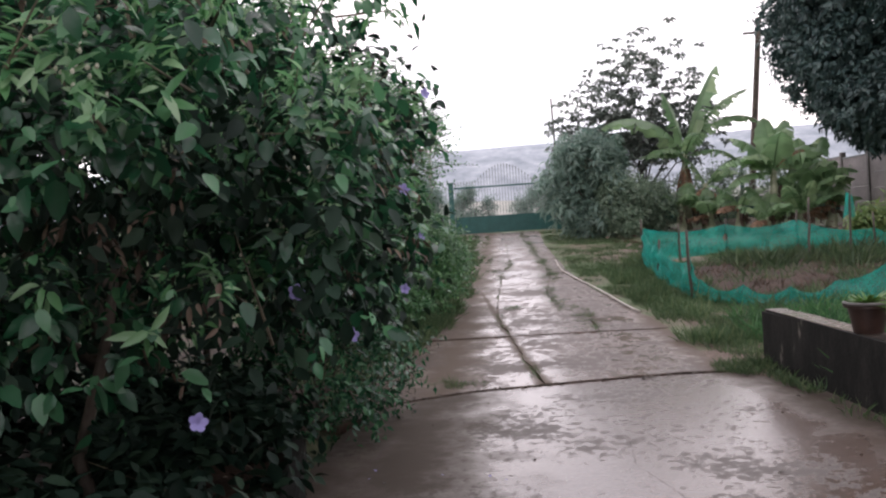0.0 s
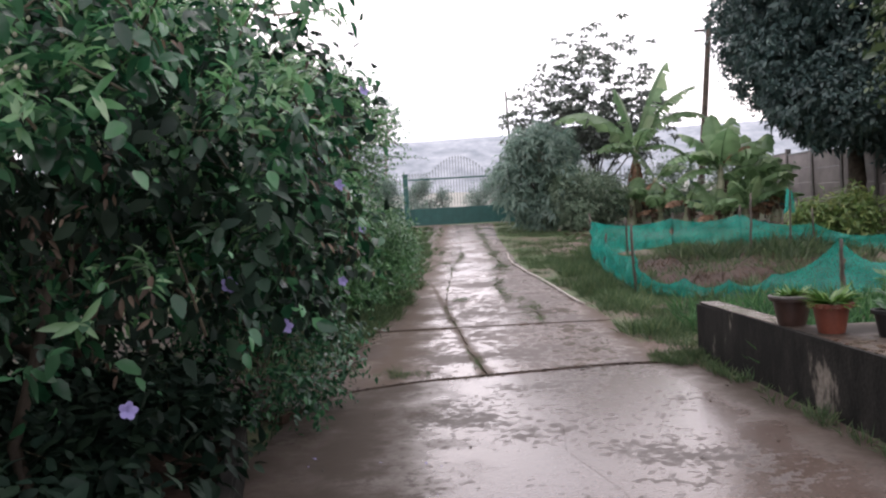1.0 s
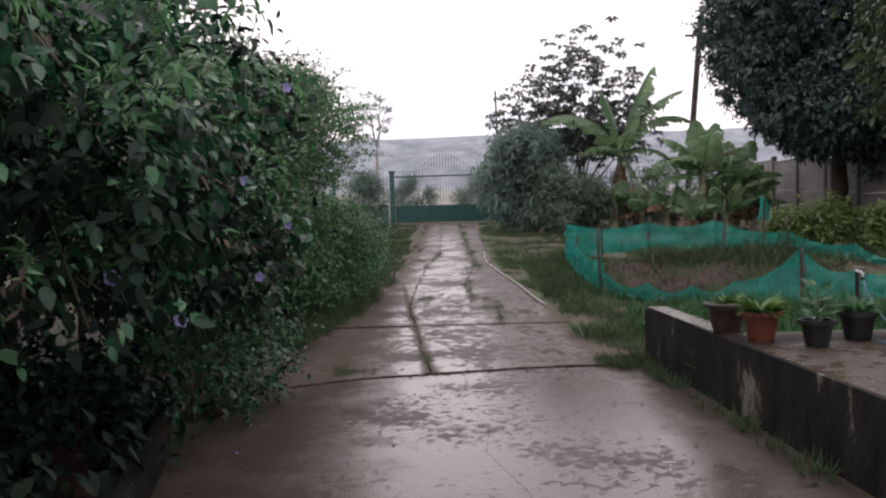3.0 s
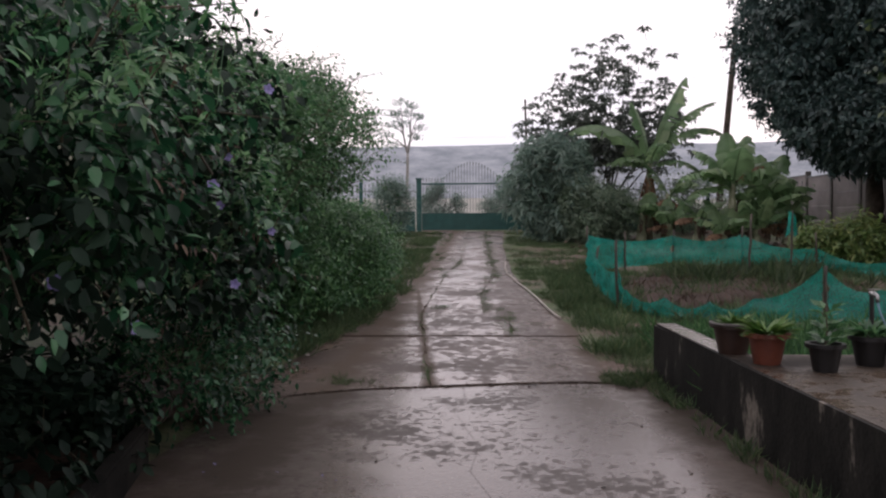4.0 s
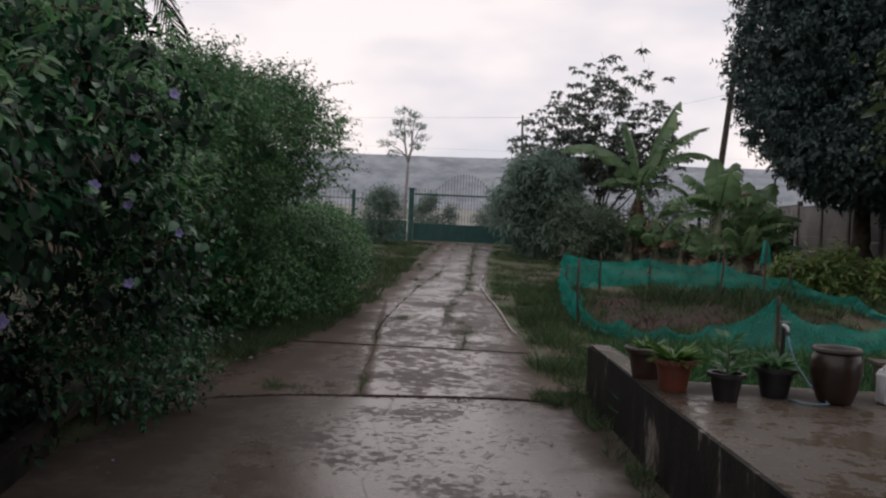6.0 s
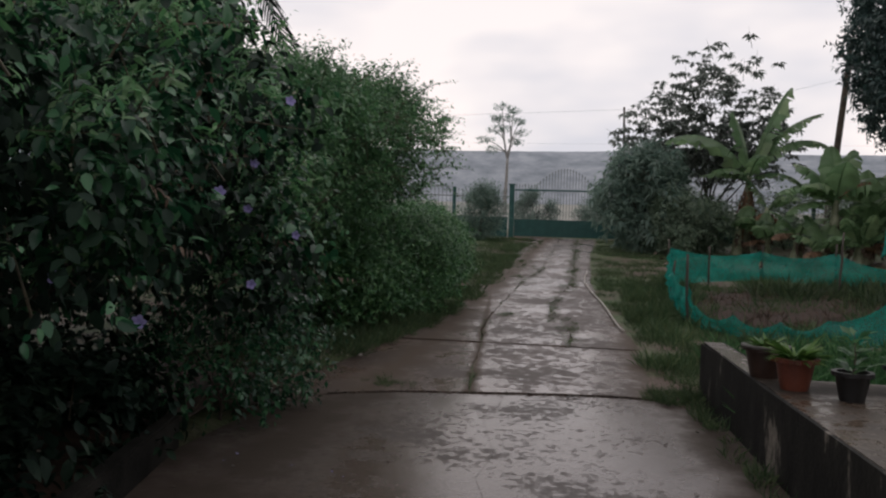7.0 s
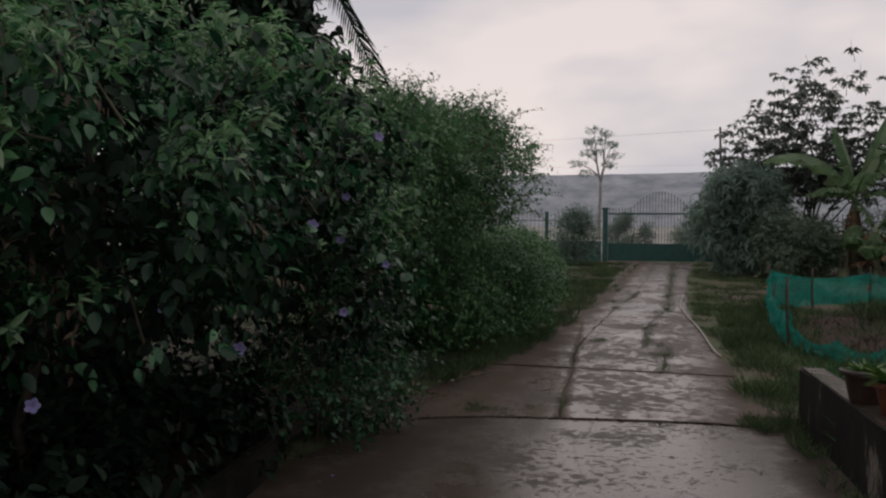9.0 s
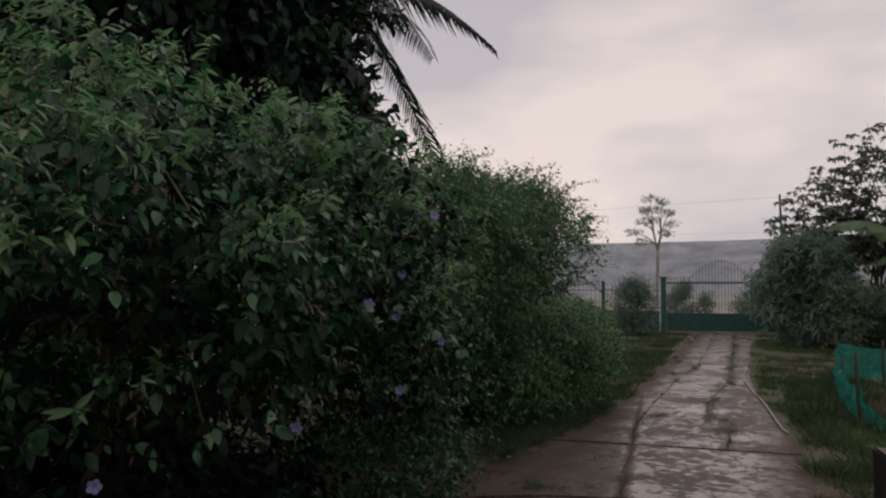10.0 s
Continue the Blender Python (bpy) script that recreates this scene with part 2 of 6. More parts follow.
M_DRY = leaf_material("dry_blade", (0.045, 0.03, 0.02), (0.09, 0.06, 0.04), (0.16, 0.115, 0.075), 0.65, 0.15)
M_LITTER = leaf_material("fallen_leaf", (0.07, 0.05, 0.036), (0.14, 0.105, 0.078), (0.3, 0.25, 0.2), 0.4, 0.1)
M_PLUM = leaf_material("pot_leaf", (0.05, 0.13, 0.025), (0.11, 0.24, 0.05), (0.21, 0.33, 0.09), 0.38)
M_BARK = mottled("bark", (0.035, 0.028, 0.022), (0.1, 0.08, 0.062), 5.0, 0.75, 0.8, 30.0, 0.3)
M_STEM = mottled("banana_stem", (0.14, 0.16, 0.09), (0.32, 0.33, 0.22), 4.0, 0.55, 0.4, 24.0)
M_TWIG = mottled("twig", (0.05, 0.045, 0.03), (0.12, 0.1, 0.06), 9.0, 0.7, 0.4)
M_GATE = mottled("gate_green", (0.012, 0.07, 0.062), (0.022, 0.1, 0.088), 4.0, 0.45, 0.12)
M_BAR = mottled("pale_bar", (0.13, 0.15, 0.15), (0.22, 0.24, 0.24), 6.0, 0.5, 0.1)
M_COPING = mottled("white_coping", (0.5, 0.5, 0.48), (0.72, 0.71, 0.69), 3.0, 0.6, 0.2)
M_BLOCK = mottled("block_wall", (0.16, 0.145, 0.14), (0.27, 0.245, 0.235), 1.2, 0.75, 0.3)
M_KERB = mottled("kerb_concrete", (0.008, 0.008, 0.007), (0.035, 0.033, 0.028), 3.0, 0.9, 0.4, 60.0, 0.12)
M_POST = mottled("grey_post", (0.07, 0.065, 0.06), (0.16, 0.15, 0.14), 4.0, 0.7, 0.4)
M_WOOD = mottled("wet_wood", (0.03, 0.024, 0.018), (0.085, 0.066, 0.048), 7.0, 0.55, 0.5)
M_TERRA = mottled("terracotta", (0.11, 0.032, 0.02), (0.18, 0.055, 0.032), 6.0, 0.42, 0.2)
M_BLACKPLASTIC = mottled("black_plastic", (0.008, 0.008, 0.009), (0.02, 0.02, 0.02), 6.0, 0.38, 0.1)
M_BROWNPOT = mottled("brown_pot", (0.025, 0.015, 0.012), (0.06, 0.033, 0.025), 5.0, 0.38, 0.2)
M_JAR = mottled("glazed_jar", (0.014, 0.009, 0.008), (0.042, 0.022, 0.017), 4.0, 0.32, 0.12)
M_WHITEPLASTIC = mottled("white_plastic", (0.48, 0.49, 0.5), (0.6, 0.6, 0.61), 5.0, 0.35, 0.05, 12.0)
M_BLUEHOSE = mottled("blue_hose", (0.09, 0.16, 0.21), (0.14, 0.23, 0.3), 6.0, 0.35, 0.05)
M_PIPE = mottled("pale_pipe", (0.35, 0.32, 0.27), (0.52, 0.48, 0.42), 6.0, 0.5, 0.1)
M_STEEL = mottled("tap_steel", (0.35, 0.35, 0.35), (0.5, 0.5, 0.5), 9.0, 0.3, 0.05, metal=0.9)
M_PLASTER = mottled("house_plaster", (0.3, 0.28, 0.25), (0.42, 0.39, 0.35), 1.5, 0.7, 0.2)
M_FLOWER = leaf_material("mauve_petal", (0.28, 0.25, 0.55), (0.36, 0.32, 0.64), (0.45, 0.42, 0.7), 0.5, 0.4)
M_BUD = leaf_material("pale_bud", (0.4, 0.42, 0.3), (0.55, 0.56, 0.42), (0.7, 0.7, 0.58), 0.5, 0.3)
M_DEADLEAF = leaf_material("dead_banana_leaf", (0.12, 0.07, 0.04), (0.22, 0.125, 0.07), (0.33, 0.2, 0.115), 0.6, 0.3)
M_PALEBARK = mottled("pale_bark", (0.2, 0.19, 0.18), (0.34, 0.33, 0.31), 5.0, 0.7, 0.4, 30.0)
M_CABLE = mottled("cable", (0.03, 0.03, 0.03), (0.05, 0.05, 0.05), 3.0, 0.6, 0.0)


def net_material():
    m, nt, b = base_material("green_netting", 0.5, 0.4)
    n = noise_node(nt, 3.0, 4.0)
    r = ramp_node(nt, n.outputs["Fac"], [(0.3, (0.006, 0.2, 0.155)), (0.7, (0.02, 0.38, 0.3))])
    nt.links.new(r.outputs["Color"], b.inputs["Base Color"])
    tl = nt.nodes.new("ShaderNodeBsdfTranslucent")
    nt.links.new(r.outputs["Color"], tl.inputs["Color"])
    m1 = nt.nodes.new("ShaderNodeMixShader")
    m1.inputs["Fac"].default_value = 0.4
    nt.links.new(b.outputs["BSDF"], m1.inputs[1])
    nt.links.new(tl.outputs["BSDF"], m1.inputs[2])
    tp = nt.nodes.new("ShaderNodeBsdfTransparent")
    m2 = nt.nodes.new("ShaderNodeMixShader")
    weave = noise_node(nt, 90.0, 1.0)
    hole = ramp_node(nt, weave.outputs["Fac"], [(0.4, grey(0.5)), (0.6, grey(0.12))])
    nt.links.new(hole.outputs["Color"], m2.inputs["Fac"])
    nt.links.new(m1.outputs["Shader"], m2.inputs[1])
    nt.links.new(tp.outputs["BSDF"], m2.inputs[2])
    nt.links.new(m2.outputs["Shader"], nt.nodes["Material Output"].inputs["Surface"])
    return m


M_NET = net_material()


# Haze is put into the pale base colour and a faint glow.
def hazed_hill_material(name, low, high, glow):
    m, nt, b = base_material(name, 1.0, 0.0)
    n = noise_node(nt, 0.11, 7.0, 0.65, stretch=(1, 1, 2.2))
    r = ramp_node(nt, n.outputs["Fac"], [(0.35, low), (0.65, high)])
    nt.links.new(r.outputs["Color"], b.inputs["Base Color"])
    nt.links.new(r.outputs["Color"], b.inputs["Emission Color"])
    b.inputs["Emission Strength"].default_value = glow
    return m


M_HILL = hazed_hill_material("haze_tinted_hill", (0.165, 0.18, 0.2), (0.28, 0.29, 0.315), 0.33)
M_FIELD = hazed_hill_material("haze_tinted_field", (0.18, 0.185, 0.17), (0.28, 0.27, 0.245), 0.24)


# ---------- building helpers ----------
rng = np.random.default_rng(7)


def ground_z(y):
    """The garden climbs gently from the front slab to the gate."""
    t = y - 9.5
    rise = 0.0385 * (math.sqrt(t * t + 2.0) + t) / 2.0 * 1.02
    return rise - 0.0095 if y < 36 else min(1.0485, rise) + 0.0


def link_mesh(name, me, material, parent=None, label=""):
    ob = new(name, me)
    if material is not None and not me.materials:
        me.materials.append(material)
    if parent is not None:
        ob.parent = parent
        ob.matrix_parent_inverse = Matrix.Identity(4)
    if label:
        ob["label"] = label
    return ob


def part(name, bm, material, parent=None, label="", smooth=False):
    me = bpy.data.meshes.new(name)
    if smooth:
        for f in bm.faces:
            f.smooth = True
    bm.to_mesh(me)
    bm.free()
    return link_mesh(name, me, material, parent, label)


def thing(name, at, label, category, group="", kind=""):
    e = new(name)
    e.location = at
    e.empty_display_size = 0.2
    return tagged(e, label, category, group, kind)


def fast_mesh(name, verts, tris, material, smooth=False):
    me = bpy.data.meshes.new(name)
    nv, nt = len(verts), len(tris)
    me.vertices.add(nv)
    me.vertices.foreach_set("co", np.ascontiguousarray(verts, dtype=np.float32).ravel())
    me.loops.add(nt * 3)
    me.loops.foreach_set("vertex_index", np.ascontiguousarray(tris, dtype=np.int32).ravel())
    me.polygons.add(nt)
    me.polygons.foreach_set("loop_start", np.arange(0, nt * 3, 3, dtype=np.int32))
    if smooth:
        me.polygons.foreach_set("use_smooth", np.ones(nt, dtype=bool))
    me.update(calc_edges=True)
    me.validate()
    me.materials.append(material)
    return me


def leaf_shape(width, fold=0.12, droop=0.15, full=True):
    """A leaf one unit long along x: folded at the midrib, with a hanging tip."""
    w = width / 2
    if full:
        v = [(0, 0, 0), (0.22, w * 0.8, fold * w), (0.22, -w * 0.8, fold * w), (0.5, w, fold * w - droop * 0.25),
             (0.5, -w, fold * w - droop * 0.25), (0.8, w * 0.55, -droop * 0.6), (0.8, -w * 0.55, -droop * 0.6),
             (1, 0, -droop), (0.5, 0, -droop * 0.3), (0.8, 0, -droop * 0.68)]
        f = [(0, 2, 8), (0, 8, 1), (2, 4, 8), (1, 8, 3), (4, 6, 9), (4, 9, 8), (8, 9, 3), (3, 9, 5), (6, 7, 9), (9, 7, 5)]
    else:
        v = [(0, 0, 0), (0.42, w, fold * w), (0.42, -w, fold * w), (1, 0, -droop), (0.45, 0, -droop * 0.2)]
        f = [(0, 2, 4), (0, 4, 1), (2, 3, 4), (4, 3, 1)]
    return np.array(v, float), np.array(f, int)


def unit(a):
    return a / np.maximum(np.linalg.norm(a, axis=-1, keepdims=True), 1e-9)


def frames(d, u):
    """Turns with x along d and z near u."""
    x = unit(d)
    y = unit(np.cross(u, x))
    z = np.cross(x, y)
    return np.stack([x, y, z], -1)


def spread(shape, p, d, u, s):
    v, f = shape
    r = frames(d, u)
    out = p[:, None, :] + np.einsum("nij,vj->nvi", r, v) * s[:, None, None]
    tris = f[None] + (np.arange(len(p)) * len(v))[:, None, None]
    return out.reshape(-1, 3), tris.reshape(-1, 3)


def on_blobs(blobs, n, depth=0.35, gap=0.0, freq=1.5, core=0.62, low=-9.0, upper=-2.0):
    """Points in the outer shell of a union of ellipsoids, with gaps; returns the points and the outward ways."""
    b = np.array(blobs, float)
    area = (b[:, 3] * b[:, 4] + b[:, 4] * b[:, 5] + b[:, 3] * b[:, 5])
    got_p, got_d, count = [], [], 0
    for _ in range(12):
        m = int((n - count) * 2.2) + 50
        k = rng.choice(len(b), m, p=area / area.sum())
        d = unit(rng.normal(size=(m, 3)))
        r = 1 - depth * rng.random(m) ** 1.4 + 0.08 * rng.normal(size=m)
        p = b[k, :3] + d * b[k, 3:6] * r[:, None]
        keep = (p[:, 2] > low) & (d[:, 2] > upper)
        for q in b:
            inside = np.linalg.norm((p - q[:3]) / q[3:6], axis=1)
            keep &= inside > core
        p, d = p[keep], d[keep]
        if gap > -0.9:
            vals = np.array([noise.noise(Vector(q * freq)) for q in p])
            sel = vals > gap
            p, d = p[sel], d[sel]
        got_p.append(p)
        got_d.append(d)
        count += len(p)
        if count >= n:
            break
    return np.concatenate(got_p)[:n], np.concatenate(got_d)[:n]


def lumps(blobs, n, r0, r1, low=-9.0, flat=0.7, sink=0.35):
    """Smaller clumps of growth that sit on the outside of the blobs."""
    p, d = on_blobs(blobs, n, 0.06, -9, 1, 0.86, low)
    out = []
    for q, w in zip(p, d):
        r = r0 + (r1 - r0) * rng.random()
        c = q - w * r * sink
        out.append((c[0], c[1], c[2], r * (0.8 + 0.5 * rng.random()), r * (0.8 + 0.5 * rng.random()), r * flat * (0.8 + 0.4 * rng.random())))
    return out


def shoots(p, d, leaves, length, size, up=0.3, droop=0.3, wild=0.5, vary=0.35):
    """Leaves in pairs along short shoots that start at p and grow along d."""
    n = len(p)
    way = unit(d + wild * rng.normal(size=(n, 3)) + np.array([0, 0, up]))
    ll = length * (0.6 + 0.8 * rng.random(n))
    ps, ds, us, ss = [], [], [], []
    for i in range(leaves):
        a = (i + 0.5) / leaves
        side = unit(np.cross(way, rng.normal(size=(n, 3))))
        ps.append(p + way * (ll * a)[:, None])
        dd = unit(way * 0.5 + side * 0.9 + np.array([0, 0, -droop]) + 0.2 * rng.normal(size=(n, 3)))
        ds.append(dd)
        us.append(unit(np.array([0, 0, 1.0]) + 0.45 * d + 0.45 * rng.normal(size=(n, 3))))
        ss.append(size * (1 - vary + 2 * vary * rng.random(n)) * (1.1 - 0.35 * a))
    return np.concatenate(ps), np.concatenate(ds), np.concatenate(us), np.concatenate(ss)


def rosettes(p, d, per, size):
    """Leaves that spread like a star from each shoot tip and hang a little."""
    n = len(p)
    way = unit(d + 0.5 * rng.normal(size=(n, 3)) + np.array([0, 0, 0.5]))
    ps, ds, us, ss = [], [], [], []
    big = size * (0.6 + 0.8 * rng.random(n))
    for i in range(per):
        side = unit(np.cross(way, rng.normal(size=(n, 3))))
        ps.append(p + way * 0.012 * i)
        ds.append(unit(side + way * (0.1 + 0.5 * rng.random((n, 1))) + np.array([0, 0, -0.25])))
        us.append(unit(way + 0.2 * rng.normal(size=(n, 3))))
        ss.append(big * (0.6 + 0.6 * rng.random(n)))
    return np.concatenate(ps), np.concatenate(ds), np.concatenate(us), np.concatenate(ss)


def tube(bm, pts, radii, sides=8, cap=True):
    """A tapered tube along points."""
    pts = [Vector(p) for p in pts]
    rings = []
    for i, p in enumerate(pts):
        way = (pts[min(i + 1, len(pts) - 1)] - pts[max(i - 1, 0)]).normalized()
        side = way.orthogonal().normalized() if i == 0 else (side - way * side.dot(way)).normalized()
        other = way.cross(side)
        r = radii[i] if not isinstance(radii, (int, float)) else radii
        rings.append([bm.verts.new(p + r * (math.cos(2 * math.pi * k / sides) * side + math.sin(2 * math.pi * k / sides) * other))
                      for k in range(sides)])
    for a, b in zip(rings, rings[1:]):
        for k in range(sides):
            bm.faces.new((a[k], a[(k + 1) % sides], b[(k + 1) % sides], b[k]))
    if cap:
        bm.faces.new(list(reversed(rings[0])))
        bm.faces.new(rings[-1])


def box(bm, lo, hi, bevel=0.0):
    lo, hi = Vector(lo), Vector(hi)
    made = bmesh.ops.create_cube(bm, size=1.0)["verts"]
    bmesh.ops.scale(bm, vec=hi - lo, verts=made)
    bmesh.ops.translate(bm, vec=(lo + hi) / 2, verts=made)
    if bevel:
        edges = list({e for v in made for e in v.link_edges})
        bmesh.ops.bevel(bm, geom=edges, offset=bevel, segments=2, profile=0.6, affect="EDGES")


def lathe(bm, profile, sides=28, wave=0.0, waves=0):
    """A turned body from (radius, height) pairs."""
    rings = []
    for i, (r, z) in enumerate(profile):
        rings.append([bm.verts.new(((r + (wave * math.cos(waves * 2 * math.pi * k / sides) if i in (3, 4) else 0)) * math.cos(2 * math.pi * k / sides),
                                    (r + (wave * math.cos(waves * 2 * math.pi * k / sides) if i in (3, 4) else 0)) * math.sin(2 * math.pi * k / sides), z))
                      for k in range(sides)])
    for a, b in zip(rings, rings[1:]):
        for k in range(sides):
            bm.faces.new((a[k], a[(k + 1) % sides], b[(k + 1) % sides], b[k]))
    bm.faces.new(list(reversed(rings[0])))
    bm.faces.new(rings[-1])


def bend(a, b, sag, n=8, jitter=0.0):
    """Points from a to b along a bowed line."""
    a, b = Vector(a), Vector(b)
    out = []
    for i in range(n + 1):
        t = i / n
        p = a.lerp(b, t) + Vector((0, 0, sag * 4 * t * (1 - t)))
        if 0 < i < n and jitter:
            p += Vector(rng.normal(size=3) * jitter)
        out.append(p)
    return out


def leaves_part(name, parent, origin, shape, data, material, label=""):
    p, d, u, s = data
    v, f = spread(shape, p - np.array(origin), d, u, s)
    ob = link_mesh(name, fast_mesh(name, v, f, material, True), None, parent, label)
    ob["kind"] = "stuff"
    return ob


LEAF_BROAD = leaf_shape(0.55, 0.25, 0.2)
LEAF_LONG = leaf_shape(0.3, 0.3, 0.3)
LEAF_SMALL = leaf_shape(0.48, 0.25, 0.12, False)
LEAF_SLIM = leaf_shape(0.26, 0.3, 0.25, False)
BLADE = leaf_shape(0.05, 0.3, 0.35, False)


# ---------- ground, drive, slab, terrace ----------
def axis_steps(lo, hi, near, step, grow):
    out, v, s = [], near[0], step
    mid = list(np.arange(near[0], near[1] + 1e-6, step))
    while v > lo:
        s *= grow
        v -= s
        out.append(max(v, lo))
    out = out[::-1] + mid
    v, s = mid[-1], step
    while v < hi:
        s *= grow
        v += s
        out.append(min(v, hi))
    return out


def drive_edges(y):
    """The drive's left side, its two long joints and its right side."""
    return (float(np.interp(y, (7.0, 7.8, 8.6, 9.7, 10.7, 12.7, 14.5, 19.6, 34), (-1.95, -1.86, -1.72, -1.55, -1.4, -1.24, -1.3, -1.44, -1.9))),
            float(np.interp(y, (7.6, 8.9, 10.0, 11.1, 12.4, 17.6, 19.6, 34), (-0.25, -0.4, -0.5, -0.62, -0.69, -0.64, -0.45, -0.6))),
            float(np.interp(y, (7.6, 10.5, 12.9, 13.0, 14.1, 17.0, 21.0, 34), (0.5, 0.48, 0.42, 0.13, 0.09, 0.31, 0.25, 0.05))),
            float(np.interp(y, (7.6, 10.5, 12.0, 13.5, 15.6, 18.0, 26, 34), (1.27, 1.24, 1.12, 0.95, 0.76, 0.68, 0.62, 0.75))))


def joint_wander(k, y):
    return 0.03 * noise.noise((k * 7.3, y * 0.6, 4.0)) + 0.025 * noise.noise((k * 3.1, y * 2.1, 8.0))


def joint_y(x):
    return float(np.interp(x, (-1.7, -1.5, -1.41, -1.24, -0.81, -0.25, 0.55, 1.05, 1.4), (6.5, 6.95, 7.15, 7.27, 7.48, 7.6, 7.77, 7.83, 7.76)))


def kerb_x(y):
    return -1.38 - (y - 3.9) * 0.21


def build_ground():
    xs = axis_steps(-700, 700, (-8, 14), 0.35, 1.35)
    ys = axis_steps(-80, 900, (-2, 37), 0.35, 1.35)
    nx, ny = len(xs), len(ys)
    v = np.zeros((ny, nx, 3))
    for j, y in enumerate(ys):
        l, _, _, r = drive_edges(y)
        for i, x in enumerate(xs):
            z = ground_z(y)
            on = min(x - (l - 0.1), (r + 0.1) - x) if 6.9 < y < 36 else -1
            if y < 8.0 and kerb_x(min(y, 6.2)) - 0.03 < x < 9:
                z -= 0.08
            elif on > 0:
                z += 0.0
            else:
                z += 0.05 * noise.noise((x * 0.7, y * 0.7, 0)) + 0.02 * noise.noise((x * 2.1, y * 2.1, 3)) + 0.015
                if x < -2 and y < 30:
                    z += 0.05 * min(1, -x - 2)
            v[j, i] = (x, y, z)
    idx = np.arange(nx * ny).reshape(ny, nx)
    a, b, c, d = idx[:-1, :-1].ravel(), idx[:-1, 1:].ravel(), idx[1:, 1:].ravel(), idx[1:, :-1].ravel()
    tris = np.concatenate([np.stack([a, b, c], 1), np.stack([a, c, d], 1)])
    ob = link_mesh("ground", fast_mesh("ground", v.reshape(-1, 3), tris, M_GROUND, True), None)
    tagged(ob, "wet garden soil with patchy grass and weeds", "ground", kind="structure")


build_ground()


def prism(bm, outline, z0, top):
    """A slab with the given outline, its top at top(x, y)."""
    lo = [bm.verts.new((x, y, z0 if not callable(z0) else z0(x, y))) for x, y in outline]
    hi = [bm.verts.new((x, y, top(x, y))) for x, y in outline]
    n = len(outline)
    for k in range(n):
        bm.faces.new((lo[k], lo[(k + 1) % n], hi[(k + 1) % n], hi[k]))
    bm.faces.new(hi)
    bm.faces.new(list(reversed(lo)))


def wall_x(y):
    return 1.625 + (8.15 - y) * 0.061


def build_front_slab():
    slab = thing("pavement", (0, 0, 0), "rain-wet front slab of smooth poured concrete", "concrete slab", kind="structure")
    bm = bmesh.new()
    left = [(kerb_x(y) + 0.0, y) for y in (-4.0, 2.0, 5.4)] + [(-1.66, 6.3), (-1.56, 6.8)]
    crack = [(0.0, 7.63), (0.05, 7.1), (-0.03, 6.75), (0.08, 6.2), (0.16, 5.8), (0.12, 5.3), (0.3, 4.6), (0.36, 3.9), (0.62, 3.1), (0.9, 2.0), (1.1, 0.0), (1.3, -4.0)]
    far_l = [(x, joint_y(x) - 0.02) for x in (-1.46, -1.38, -1.2, -1.0, -0.8, -0.5, -0.25)]
    out = left + far_l + [(x - 0.0015, y) for x, y in crack]
    prism(bm, out[::-1], -0.1, lambda x, y: 0.0)
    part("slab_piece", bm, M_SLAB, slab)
    bm = bmesh.new()
    far_r = [(x, joint_y(x) - 0.02) for x in (1.2, 0.85, 0.55, 0.25)]
    right = [(wall_x(-4.0), -4.0), (wall_x(3.0), 3.0), (wall_x(6.9), 6.9), (1.58, 7.3), (1.4, 7.7)]
    out = right + far_r + [(x + 0.0015, y) for x, y in crack]
    prism(bm, out, -0.1, lambda x, y: 0.0)
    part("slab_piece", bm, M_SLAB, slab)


build_front_slab()


